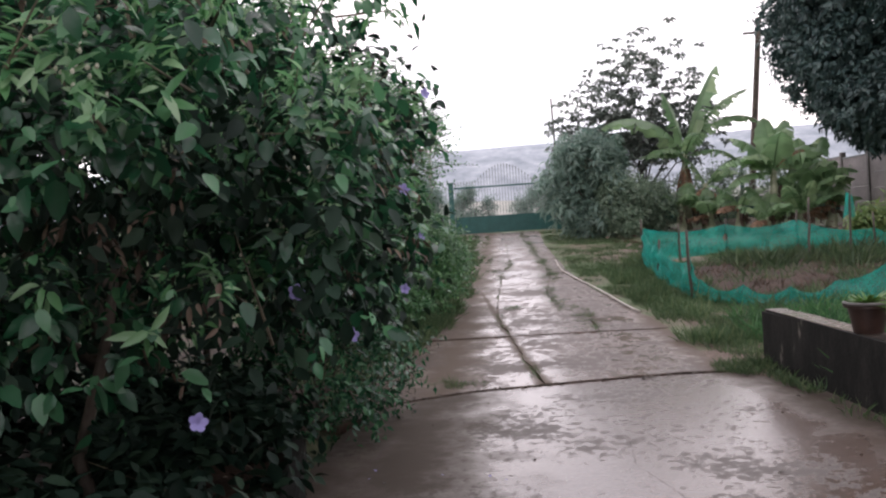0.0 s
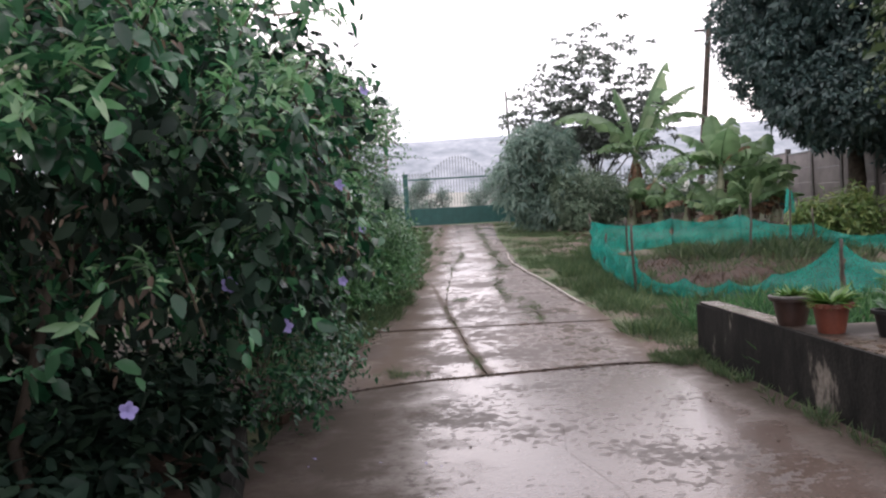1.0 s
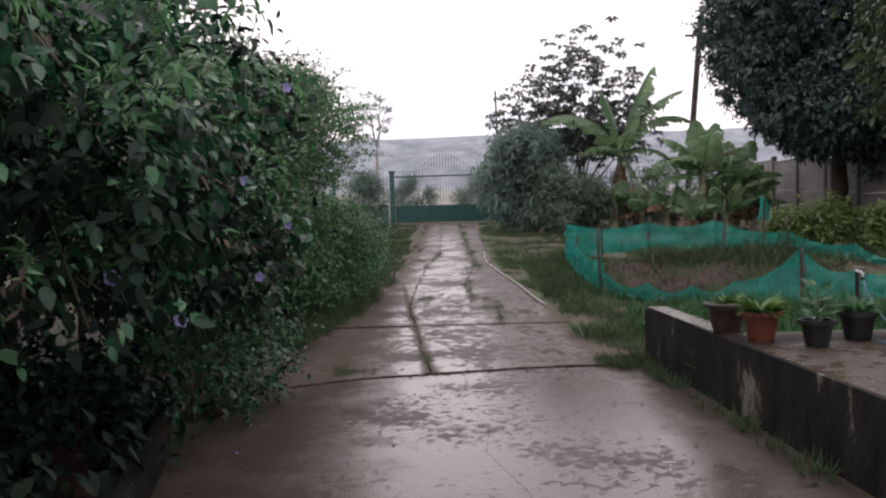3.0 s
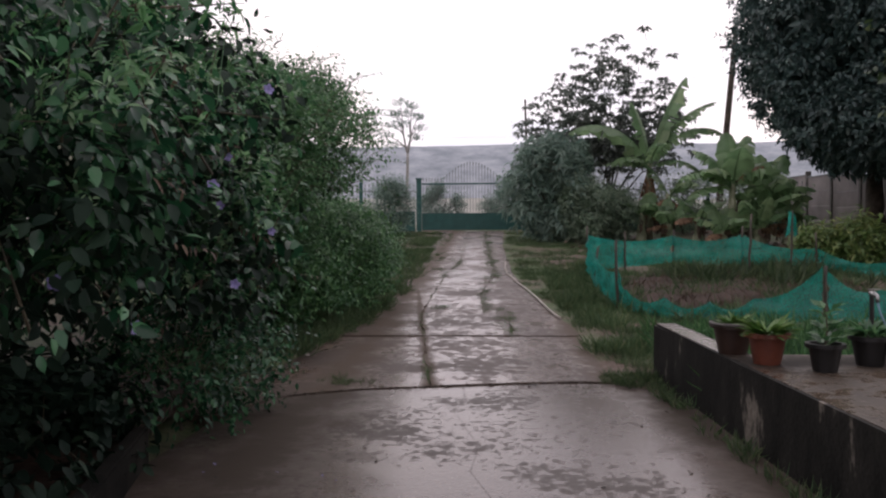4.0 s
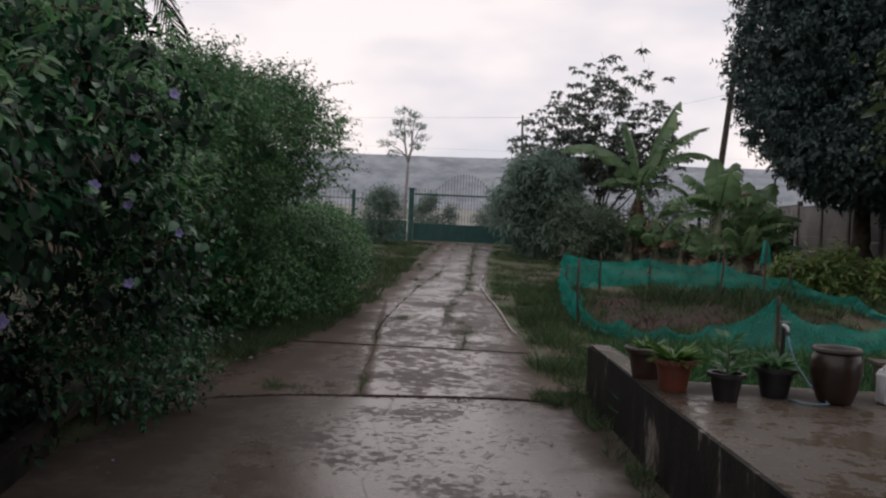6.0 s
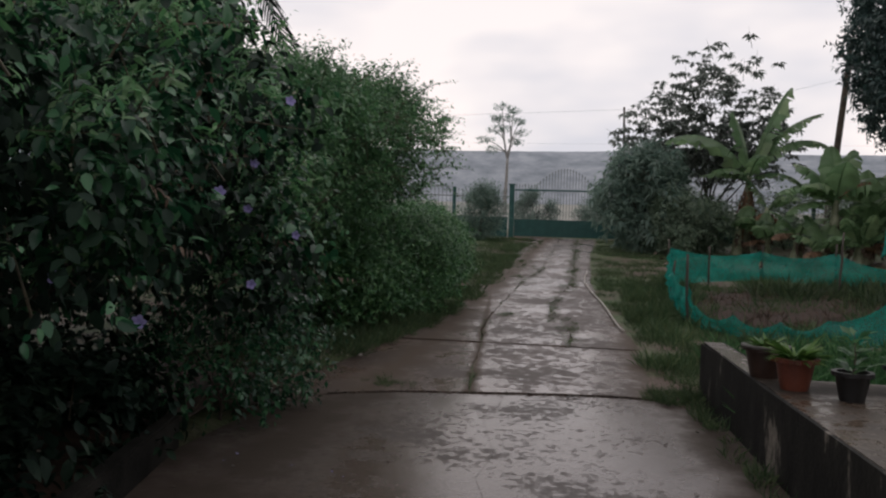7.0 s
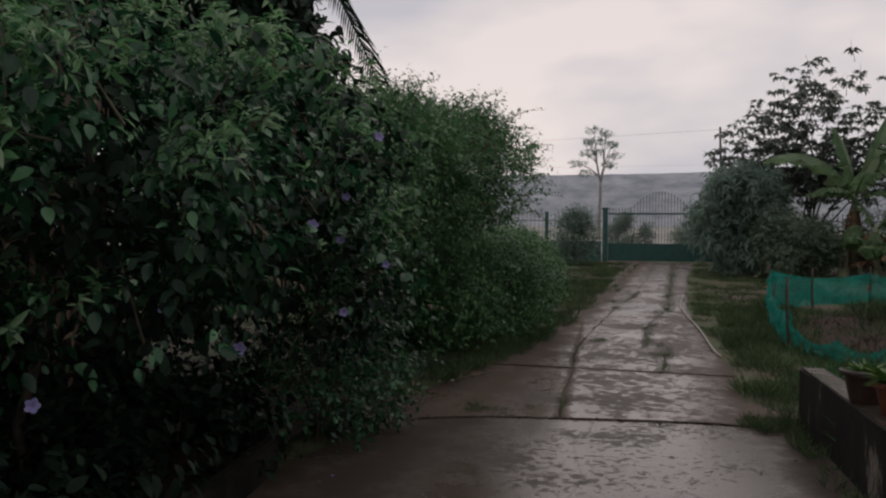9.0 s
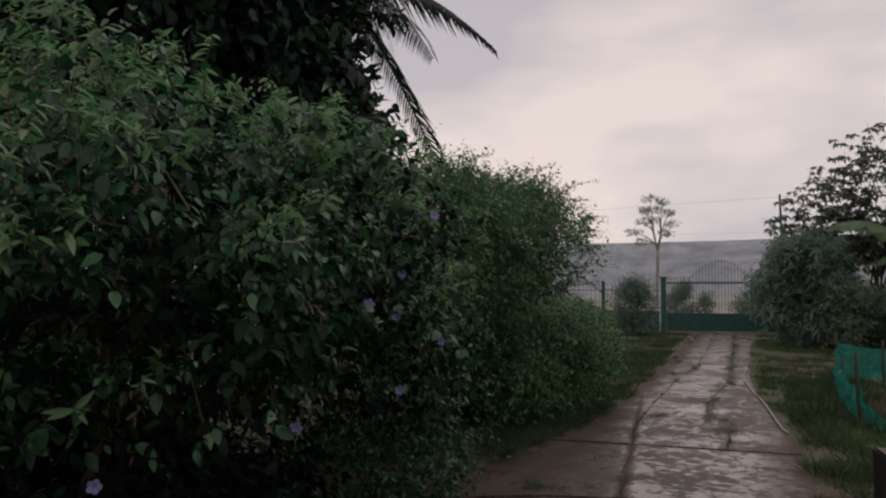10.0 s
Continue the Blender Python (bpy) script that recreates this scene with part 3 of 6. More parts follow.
def build_drive():
    drive = thing("road", (0, 0, 0), "rain-wet drive of old concrete panels with weedy joints", "driveway", kind="structure")
    rows = [None, 10.3, 12.97, 15.3, 17.6, 20.6, 24.5, 28.3, 31.6, 34.45]
    for j in range(len(rows) - 1):
        # in the first row the middle and the right are one piece
        for i0, i1 in (((0, 1), (1, 3)) if j == 0 else ((0, 1), (1, 2), (2, 3))):
            y1 = rows[j + 1] - 0.005
            gap = 0.0012 + 0.001 * rng.random()
            out = []
            n = 12
            for s in range(n):
                t = s / n
                if j == 0:
                    a, b = drive_edges(7.62)[i0] + gap, drive_edges(7.62)[i1] - gap
                    x = a + (b - a) * t
                    out.append((x, joint_y(x) + 0.022 + 0.006 * rng.normal()))
                else:
                    y0 = rows[j] + 0.005
                    a, b = drive_edges(y0)[i0] + joint_wander(i0, y0) + gap, drive_edges(y0)[i1] + joint_wander(i1, y0) - gap
                    out.append((a + (b - a) * t, y0 + 0.03 * noise.noise((a + (b - a) * t, y0, 3.3)) + 0.006 * rng.normal()))
            low_right = joint_y(drive_edges(7.62)[i1]) + 0.022 if j == 0 else rows[j] + 0.005
            low_left = joint_y(drive_edges(7.62)[i0]) + 0.022 if j == 0 else rows[j] + 0.005
            for s in range(n):
                y = low_right + (y1 - low_right) * s / n
                out.append((drive_edges(y)[i1] + joint_wander(i1, y) - gap - abs(0.012 * rng.normal()) * (s > 0), y))
            for s in range(n):
                t = s / n
                a, b = drive_edges(y1)[i1] + joint_wander(i1, y1) - gap, drive_edges(y1)[i0] + joint_wander(i0, y1) + gap
                out.append((a + (b - a) * t, y1 + 0.03 * noise.noise((a + (b - a) * t, rows[j + 1], 3.3)) - abs(0.008 * rng.normal())))
            for s in range(n):
                y = y1 + (low_left - y1) * s / n
                out.append((drive_edges(y)[i0] + joint_wander(i0, y) + gap + abs(0.012 * rng.normal()) * (s > 0), y))
            lift = (0.01 if j == 0 else 0.02) + 0.004 * rng.random()
            tilt = 0.003 * rng.normal()
            bm = bmesh.new()
            prism(bm, out, lambda x, y: ground_z(y) - 0.06, lambda x, y: ground_z(y) + lift + tilt * x)
            bmesh.ops.triangulate(bm, faces=[f for f in bm.faces if len(f.verts) > 4])
            part("concrete_panel", bm, M_PANEL, drive)


build_drive()


def build_kerb():
    bm = bmesh.new()
    for k in range(4):
        y0, y1 = -0.69 + k * 1.53, -0.69 + (k + 1) * 1.53 - 0.01
        lo = [(kerb_x(y0) - 0.09, y0), (kerb_x(y0), y0), (kerb_x(y1), y1), (kerb_x(y1) - 0.09, y1)]
        prism(bm, lo, -0.1, lambda x, y: 0.2)
    bmesh.ops.bevel(bm, geom=[e for e in bm.edges if e.calc_length() > 0.5], offset=0.012, segments=2, affect="EDGES")
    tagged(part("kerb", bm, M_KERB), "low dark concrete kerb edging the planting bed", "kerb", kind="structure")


build_kerb()


def build_terrace():
    t = thing("terrace", (0, 0, 0), "raised concrete terrace with a mould-blackened rendered edge", "terrace", kind="structure")
    bm = bmesh.new()
    prism(bm, [(wall_x(-4.0) + 0.02, -4.0), (9.0, -4.0), (9.0, 6.4), (wall_x(6.4) + 0.02, 6.4)], -0.1, lambda x, y: 0.467)
    part("floor_slab", bm, M_TERRACE, t)
    bm = bmesh.new()
    ys = [-4.0, 0.5, 2.5, 4.0, 5.0, 6.0, 6.8, 7.5, 8.1]
    w = 0.2
    outline = [(wall_x(y), y) for y in ys] + [(wall_x(8.1) + w, 8.08)] + [(wall_x(y) + w, y) for y in reversed(ys[:-1])]
    prism(bm, [(x + 0.006 * rng.normal(), y) for x, y in outline], -0.12, lambda x, y: 0.466)
    bmesh.ops.bevel(bm, geom=[e for e in bm.edges if min(v.co.z for v in e.verts) > 0.4], offset=0.018, segments=2, affect="EDGES")
    part("edge_wall", bm, M_STAIN, t, "mould-blackened rendered edge wall")
    bm = bmesh.new()
    cap = [(wall_x(y) + 0.022, y) for y in ys[:-1]] + [(wall_x(8.07) + 0.022, 8.075), (wall_x(8.07) + w - 0.02, 8.06)] + [(wall_x(y) + w - 0.02, y) for y in reversed(ys[:-1])]
    prism(bm, cap, 0.44, lambda x, y: 0.47)
    part("wall_top", bm, M_TERRACE, t, "worn pale concrete top")


build_terrace()


def build_shaded_bed():
    # Soil sheet whose dark colour stands in for deep shade under the vine.
    bm = bmesh.new()
    ys = np.linspace(-0.6, 7.6, 24)
    cols = []
    for y in ys:
        edge = kerb_x(min(y, 5.3)) - 0.09 if y < 5.5 else -1.78 - 0.1 * (y - 5.5)
        cols.append([bm.verts.new((edge - f * 4.6, y, 0.1 + 0.03 * noise.noise((f * 9, y * 2, 1)) + 0.06 * f - (0.1 if f == 1 else 0))) for f in (0, 0.04, 0.12, 0.25, 0.4, 0.6, 0.8, 1)])
    for a, b in zip(cols, cols[1:]):
        for k in range(7):
            bm.faces.new((a[k + 1], a[k], b[k], b[k + 1]))
    tagged(part("soil_bed", bm, M_SOIL, smooth=True), "wet soil of the planting bed behind the kerb, darkened for deep shade", "soil", kind="structure")


build_shaded_bed()


def build_unseen_house():
    # Unseen wall and roof, added to block light from the right.
    bm = bmesh.new()
    box(bm, (4.3, -4.0, 0.5), (4.5, 4.4, 3.3))
    tagged(part("wall_unseen_house", bm, M_PLASTER), "unseen plain plastered wall on the terrace, added to block light", "wall", kind="structure")
    bm = bmesh.new()
    box(bm, (3.7, -4.0, 3.3), (9.0, 4.7, 3.42))
    tagged(part("roof", bm, M_PLASTER), "unseen plain flat roof edge added over the light-blocking wall", "roof", kind="structure")
    # Unseen wall added behind the camera to close the yard.
    bm = bmesh.new()
    box(bm, (-12, -9.2, -0.1), (9, -9.0, 2.2))
    tagged(part("wall_unseen_south", bm, M_BLOCK), "unseen plain wall added to close the yard", "wall", kind="structure")


build_unseen_house()


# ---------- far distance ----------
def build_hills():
    # Both strips carry the distance mist in their own pale, glowing colour.
    for name, y0, top, amp, mat, lab in (("backdrop", 330, 35.2, 1.2, M_HILL, "long flat ridge beyond the fields, mist put into its colour"),
                                         ("backdrop_low", 150, 6.5, 1.6, M_FIELD, "scrub belt in front of the ridge, mist put into its colour")):
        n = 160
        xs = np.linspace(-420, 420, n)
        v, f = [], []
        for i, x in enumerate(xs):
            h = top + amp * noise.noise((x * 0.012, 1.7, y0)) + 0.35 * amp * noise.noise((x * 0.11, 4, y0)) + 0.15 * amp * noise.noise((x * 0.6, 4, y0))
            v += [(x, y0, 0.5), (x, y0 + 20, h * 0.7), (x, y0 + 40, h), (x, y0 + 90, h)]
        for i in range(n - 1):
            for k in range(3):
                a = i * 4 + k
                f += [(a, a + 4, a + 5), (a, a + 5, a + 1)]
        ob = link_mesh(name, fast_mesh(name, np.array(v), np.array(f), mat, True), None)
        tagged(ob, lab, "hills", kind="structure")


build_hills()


# ---------- boundary: gate, fences, wall ----------
GY = 34.6
GZ = ground_z(34.5)


def arch(x):
    """Top of the gate's spikes: highest in the middle."""
    d = abs(x + 0.5)
    return 3.17 + max(0.0, 0.64 * math.cos(min(d / 1.15, 1.0) * math.pi / 2))


def spike_bar(length, r=0.0115):
    bm = bmesh.new()
    tube(bm, [(0, 0, 0), (0, 0, length - 0.12), (0, 0, length - 0.119), (0, 0, length - 0.07), (0, 0, length)], [r, r, r * 2.2, r * 2.0, 0.002], 6)
    return bm


def build_gate():
    g = thing("gate", (0, GY, GZ), "green steel drive gate with grey spear-topped bars", "gate")
    x0, x1 = -2.5, 1.5
    bm = bmesh.new()
    box(bm, (x0, -0.02, 0.06), (x1, 0.02, 0.7), 0.008)
    panel = part("lower_panel", bm, M_GATE, g, "dark green sheet panel")
    for k in range(9):
        bm = bmesh.new()
        xx = x0 + 0.2 + k * 0.45
        box(bm, (xx - 0.015, -0.032, 0.08), (xx + 0.015, -0.021, 0.68))
        part("panel_rib", bm, M_GATE, panel)
    for z, h in ((0.72, 0.05), (1.92, 0.06)):
        bm = bmesh.new()
        box(bm, (x0, -0.03, z - h / 2), (x1, 0.03, z + h / 2), 0.006)
        part("rail", bm, M_GATE, g)
    n = 34
    for k in range(n):
        x = x0 + 0.06 + (x1 - x0 - 0.12) * k / (n - 1)
        ob = part("bar", spike_bar(arch(x) - GZ - 0.7), M_BAR, g, "grey spear-topped bar" if k == 0 else "")
        ob.location = (x, 0.0, 0.7)
    for x in (x0 - 0.12, x1 + 0.12):
        bm = bmesh.new()
        box(bm, (x - 0.1, -0.1, -0.1), (x + 0.1, 0.1, 2.1), 0.01)
        box(bm, (x - 0.13, -0.13, 2.1), (x + 0.13, 0.13, 2.16), 0.01)
        part("gate_post", bm, M_GATE, g)


build_gate()


def build_fence(x0, x1, label):
    f = thing("fence", (0, GY, GZ), label, "fence", "boundary fences")
    bm = bmesh.new()
    box(bm, (x0, -0.08, -0.15), (x1, 0.08, 0.82), 0.01)
    part("low_wall", bm, M_GATE, f, "green-painted low wall")
    bm = bmesh.new()
    box(bm, (x0, -0.11, 0.82), (x1, 0.11, 0.88), 0.01)
    part("coping", bm, M_COPING, f, "white coping")
    bm = bmesh.new()
    box(bm, (x0, -0.015, 1.62), (x1, 0.015, 1.66))
    part("rail", bm, M_BAR, f)
    x = x0 + 0.1
    k = 0
    me = None
    while x < x1:
        if k % 14 == 0:
            bm = bmesh.new()
            box(bm, (x - 0.07, -0.07, 0.8), (x + 0.07, 0.07, 2.0), 0.01)
            part("fence_post", bm, M_GATE, f)
        elif me is None:
            me = part("bar", spike_bar(1.1), M_BAR, f)
            me.location = (x, 0, 0.86)
        else:
            ob = link_mesh("bar", me.data, None, f)
            ob.location = (x, 0, 0.86)
        x += 0.165
        k += 1


build_fence(-12.0, -2.78, "spear-topped railing on a green low wall")
build_fence(1.8, 12.5, "spear-topped railing on a green low wall behind shrubs")


def build_side_wall():
    w = thing("wall_east", (12.7, 0, 0), "weathered grey concrete panel wall with posts", "wall", kind="structure")
    y = 37.0
    while y > 4:
        y1 = y - 2.4
        zz = ground_z((y + y1) / 2)
        for k in range(4):
            bm = bmesh.new()
            box(bm, (-0.04, y1 + 0.09, zz - 0.15 + k * 0.56), (0.04, y - 0.09, zz - 0.15 + (k + 1) * 0.56 - 0.008), 0.006)
            part("wall_panel", bm, M_BLOCK, w)
        bm = bmesh.new()
        box(bm, (-0.07, y1 + 0.09, zz + 2.085), (0.07, y - 0.09, zz + 2.13), 0.006)
        part("wall_coping", bm, M_BAR, w)
        bm = bmesh.new()
        box(bm, (-0.09, y1 - 0.085, zz - 0.2), (0.09, y1 + 0.085, zz + 2.25), 0.01)
        part("wall_post", bm, M_POST, w)
        y = y1


build_side_wall()


# ---------- plants ----------
def woody(parent, origin, base, ends, r0, material=M_BARK, name="limb", fork=0.45, sides=8):
    """A trunk up to the fork and one limb to each end."""
    o = Vector(origin)
    base = Vector(base) - o
    top = Vector(ends[0]) - o
    mid = base + (sum((Vector(e) for e in ends), Vector()) / len(ends) - o - base) * fork
    bm = bmesh.new()
    tube(bm, bend(base, mid, 0.0, 6, r0 * 0.25), [r0 * (1.25 - 0.08 * i) if i else r0 * 1.6 for i in range(7)], sides)
    part("trunk", bm, material, parent, smooth=True)
    for e in ends:
        bm = bmesh.new()
        e = Vector(e) - o
        n = 6
        tube(bm, bend(mid - Vector((0, 0, r0)), e, (e - mid).length * 0.08, n, (e - mid).length * 0.025), [r0 * 0.75 * (1 - 0.85 * i / n) for i in range(n + 1)], 6)
        part(name, bm, material, parent, smooth=True)


def twig_part(parent, origin, p, d, length, r, n, material=M_TWIG):
    o = np.array(origin)
    bm = bmesh.new()
    for i in rng.choice(len(p), min(n, len(p)), replace=False):
        a = p[i] - o
        w = unit(d[i] + 0.5 * rng.normal(size=3) + np.array([0, 0, 0.25]))
        tube(bm, [a - w * length * 0.6, a, a + w * length * 0.55], [r, r * 0.7, r * 0.25], 4, False)
    part("branchwork", bm, material, parent)["kind"] = "stuff"


def blossom(parent, at, size, turn):
    """A five-lobed trumpet flower."""
    bm = bmesh.new()
    c = bm.verts.new((0, 0, -size * 0.7))
    ring = []
    for k in range(20):
        a = 2 * math.pi * k / 20
        lobe = 0.72 + 0.28 * abs(math.cos(2.5 * a))
        ring.append((bm.verts.new((0.3 * size * math.cos(a), 0.3 * size * math.sin(a), -0.1 * size)),
                     bm.verts.new((size * lobe * math.cos(a), size * lobe * math.sin(a), size * 0.1 * math.cos(5 * a)))))
    for k in range(20):
        a, b = ring[k], ring[(k + 1) % 20]
        bm.faces.new((c, a[0], b[0]))
        bm.faces.new((a[0], a[1], b[1], b[0]))
    ob = part("flower", bm, M_FLOWER, parent, "pale mauve trumpet flower", True)
    ob.matrix_basis = Matrix.Translation(at) @ turn


def hollowed(p, d, bar=0.04):
    """Growth with deep hollows between swelling heads, thinner low down."""
    v = np.array([noise.noise(Vector(q * np.array([1.25, 1.25, 1.6])) + Vector((3.1, 0.4, 7.7))) for q in p])
    low = np.clip((1.02 - p[:, 2]) / 0.45, 0, 1)
    keep = (v > bar + 0.24 * low) | (rng.random(len(p)) < 0.08 * (1 - low))
    p = p + d * (0.38 * np.clip(v, -0.3, 0.45))[:, None] + low[:, None] * np.array([-0.38, 0.15, 0.0])
    keep &= p[:, 0] < -0.95
    return p[keep], d[keep]


def build_vine():
    o = (-2.3, 4.6, 0.0)
    v = thing("flowering_vine", o, "dense dark-green trumpet vine with mauve flowers, rain-wet", "vine")
    blobs = [(-2.25, 4.3, 1.6, 1.28, 1.45, 0.95), (-2.25, 5.6, 1.6, 1.08, 1.25, 0.95), (-2.8, 5.0, 1.95, 1.0, 1.8, 0.7),
             (-2.8, 2.9, 1.32, 1.25, 1.2, 0.85), (-2.0, 6.3, 1.05, 0.8, 0.8, 0.7), (-3.6, 4.2, 1.45, 1.3, 2.1, 0.85),
             (-1.42, 4.55, 1.6, 0.46, 0.6, 0.46), (-1.75, 3.5, 1.75, 0.6, 0.7, 0.45), (-2.0, 5.4, 1.8, 0.5, 0.7, 0.45), (-1.35, 3.7, 1.3, 0.5, 0.5, 0.4), (-1.4, 5.6, 1.2, 0.42, 0.6, 0.5), (-1.38, 5.2, 2.05, 0.5, 0.65, 0.42)]
    # Lobes added at the back to block light from the left and behind.
    rear_block = [(-4.8, 4.0, 1.7, 1.4, 2.6, 1.0), (-4.5, 6.6, 1.7, 1.5, 1.5, 1.1), (-4.1, 1.7, 1.5, 1.2, 1.2, 0.9)]
    woody(v, o, (-2.4, 4.7, -0.05), [(-2.0, 4.0, 1.9), (-1.9, 5.4, 2.1), (-2.7, 3.1, 1.8), (-2.9, 5.0, 2.3), (-2.2, 6.2, 1.5)], 0.06, fork=0.35)
    for bx, by in ((-2.15, 3.7), (-2.5, 5.9), (-2.9, 3.3)):
        bm = bmesh.new()
        tube(bm, bend((bx + 2.3, by - 4.6, -0.05), (bx + 2.5, by - 4.5, 1.3), 0, 6, 0.04), [0.035 - 0.003 * i for i in range(7)], 6)
        part("stem", bm, M_BARK, v, smooth=True)
    heads = lumps(blobs, 190, 0.16, 0.36, 0.85)
    p, d = on_blobs(heads, 5900, 0.55, -9, 1, 0.4, 0.5, -0.1)
    pb, db = on_blobs(blobs, 3600, 0.5, 0.1, 1.7, 0.5, 0.5)
    thin = (pb[:, 2] > 1.35) | (rng.random(len(pb)) < 0.45)
    pb, db = pb[thin], db[thin]
    p, d = np.concatenate([p, pb]), np.concatenate([d, db])
    # open underneath on the yard side
    open_below = (p[:, 1] < 4.9) & (p[:, 2] < 0.86 + 0.12 * rng.normal(size=len(p)))
    p, d = p[~open_below], d[~open_below]
    p, d = hollowed(p, d)
    data = shoots(p, d, 5, 0.22, 0.066, 0.1, 0.6, 0.6, 0.6)
    leaves_part("foliage", v, o, LEAF_BROAD, data, M_VINE)
    p2, d2 = on_blobs(heads, 7600, 0.25, -9, 1, 0.8, 0.5, 0.25)
    open_below = (p2[:, 1] < 4.9) & (p2[:, 2] < 0.9)
    p2, d2 = p2[~open_below], d2[~open_below]
    p2, d2 = hollowed(p2, d2, 0.12)
    leaves_part("young_foliage", v, o, LEAF_LONG, rosettes(p2 + 0.05 * d2, d2, 6, 0.06), M_TIP)
    # upright leafy shoots over the top and arching ones at the sides
    starts, ways = on_blobs(blobs, 170, 0.05, -9, 1, 0.93, 1.5, 0.35)
    starts, ways = starts[starts[:, 0] < -1.45], ways[starts[:, 0] < -1.45]
    ps, ds = [], []
    bm = bmesh.new()
    for q, w in zip(starts, ways):
        w = unit(w * 0.6 + np.array([0.15, 0, 0.75]) + 0.3 * rng.normal(size=3))
        ll = 0.22 + 0.35 * rng.random()
        pts = [q + w * ll * t + np.array([0.04 * t * t, 0, -0.12 * t * t]) for t in np.linspace(0, 1, 7)]
        tube(bm, [c - np.array(o) for c in pts], [0.005 - 0.0006 * i for i in range(7)], 4, False)
        for c in pts[1:]:
            ps.append(c)
            ds.append(w)
    part("shoot_growth", bm, M_TWIG, v)["kind"] = "stuff"
    leaves_part("shoot_leaves", v, o, LEAF_LONG, shoots(np.array(ps), np.array(ds), 3, 0.05, 0.085, 0.0, 0.35, 0.25), M_TIP)
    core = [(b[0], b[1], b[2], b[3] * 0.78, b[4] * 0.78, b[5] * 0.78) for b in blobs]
    rear_block += [(-4.9, 3.6, 0.8, 1.2, 2.6, 0.8), (-4.4, 6.4, 0.8, 1.3, 1.4, 0.8)]
    p3, d3 = on_blobs(core + rear_block, 9000, 0.4, -9, 1.0, 0.3, 0.75)
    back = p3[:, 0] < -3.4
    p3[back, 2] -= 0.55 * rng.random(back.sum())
    # Inner leaves take the dark leaf colour, so the hollows are painted shaded.
    leaves_part("inner_foliage", v, o, LEAF_BROAD, shoots(p3, d3, 3, 0.24, 0.085, 0, 0.5, 0.7), M_DARKSHADELEAF)
    p4, d4 = on_blobs(blobs, 190, 0.3, 0.12, 1.6, 0.7, 0.9)
    leaves_part("dry_foliage", v, o, LEAF_LONG, shoots(p4, d4, 7, 0.2, 0.05, -0.3, 0.8, 0.6), M_DRY, "withered brown leaves among the green")
    twig_part(v, o, p2, d2, 0.35, 0.006, 260)
    # long hanging runners
    high = np.nonzero(p2[:, 2] > 1.55)[0]
    for k in range(16):
        i = rng.choice(high)
        a = Vector(p2[i]) - Vector(o) + Vector(d2[i]) * 0.08
        bm = bmesh.new()
        tube(bm, bend(a, a + Vector((0.1 * rng.normal() + 0.05, 0.1 * rng.normal(), -0.25 - 0.4 * rng.random())), 0.03, 7, 0.018), 0.0026, 4)
        part("runner", bm, M_FINE, v)
    # the nearest leaves singly
    me = {}
    for k in range(3):
        sh = leaf_shape(0.5 + 0.06 * k, 0.25, 0.18 + 0.06 * k)
        me[k] = fast_mesh("leaf", sh[0], sh[1], M_NEARLEAF, True)
    near = ((d[:, 0] > 0.25) | (d[:, 1] < -0.4)) & (p[:, 0] < -1.1)
    idx = rng.choice(np.nonzero(near)[0], 240, replace=False)
    for n, i in enumerate(idx):
        ob = link_mesh("leaf", me[n % 3], None, v)
        dd = unit(d[i] * 0.5 + np.array([0, 0, -0.55]) + 0.45 * rng.normal(size=3))
        r = frames(dd[None], unit(np.array([0, 0, 0.8]) + 0.7 * d[i])[None])[0]
        s = 0.05 + 0.045 * rng.random() ** 1.8
        ob.matrix_basis = Matrix.LocRotScale(Vector(p[i] - 0.02 * d[i]) - Vector(o), Matrix(r.tolist()).to_quaternion(), Vector((s, s, s)))
    spots = [(-1.47, 3.1, 0.84), (-1.22, 5.19, 1.69), (-1.3, 5.3, 1.44), (-1.05, 5.4, 1.3), (-1.0, 4.3, 1.5), (-1.3, 3.6, 1.15), (-1.1, 4.9, 1.05), (-0.95, 5.0, 2.0), (-1.2, 4.0, 0.95)]
    for x, y, z in spots:
        face = Vector((0.6 + 0.2 * rng.normal(), -0.8, 0.15 + 0.3 * rng.random()))
        blossom(v, Vector((x + 0.1, y - 0.1, z)) - Vector(o), 0.025 + 0.007 * rng.random(), face.to_track_quat("Z", "Y").to_matrix().to_4x4())
    # bud heads
    bm = bmesh.new()
    for k in range(70):
        i = rng.integers(len(p2))
        c = p2[i] + 0.1 * d2[i] - np.array(o)
        for _ in range(11):
            q = c + np.array([0.045, 0.045, 0.022]) * rng.normal(size=3)
            tube(bm, [q, q + np.array([0, 0, 0.006]), q + np.array([0.002, 0, 0.013])], [0.0025, 0.0055, 0.002], 5)
    part("bud_mass", bm, M_BUD, v, "pale flower buds")["kind"] = "stuff"


build_vine()


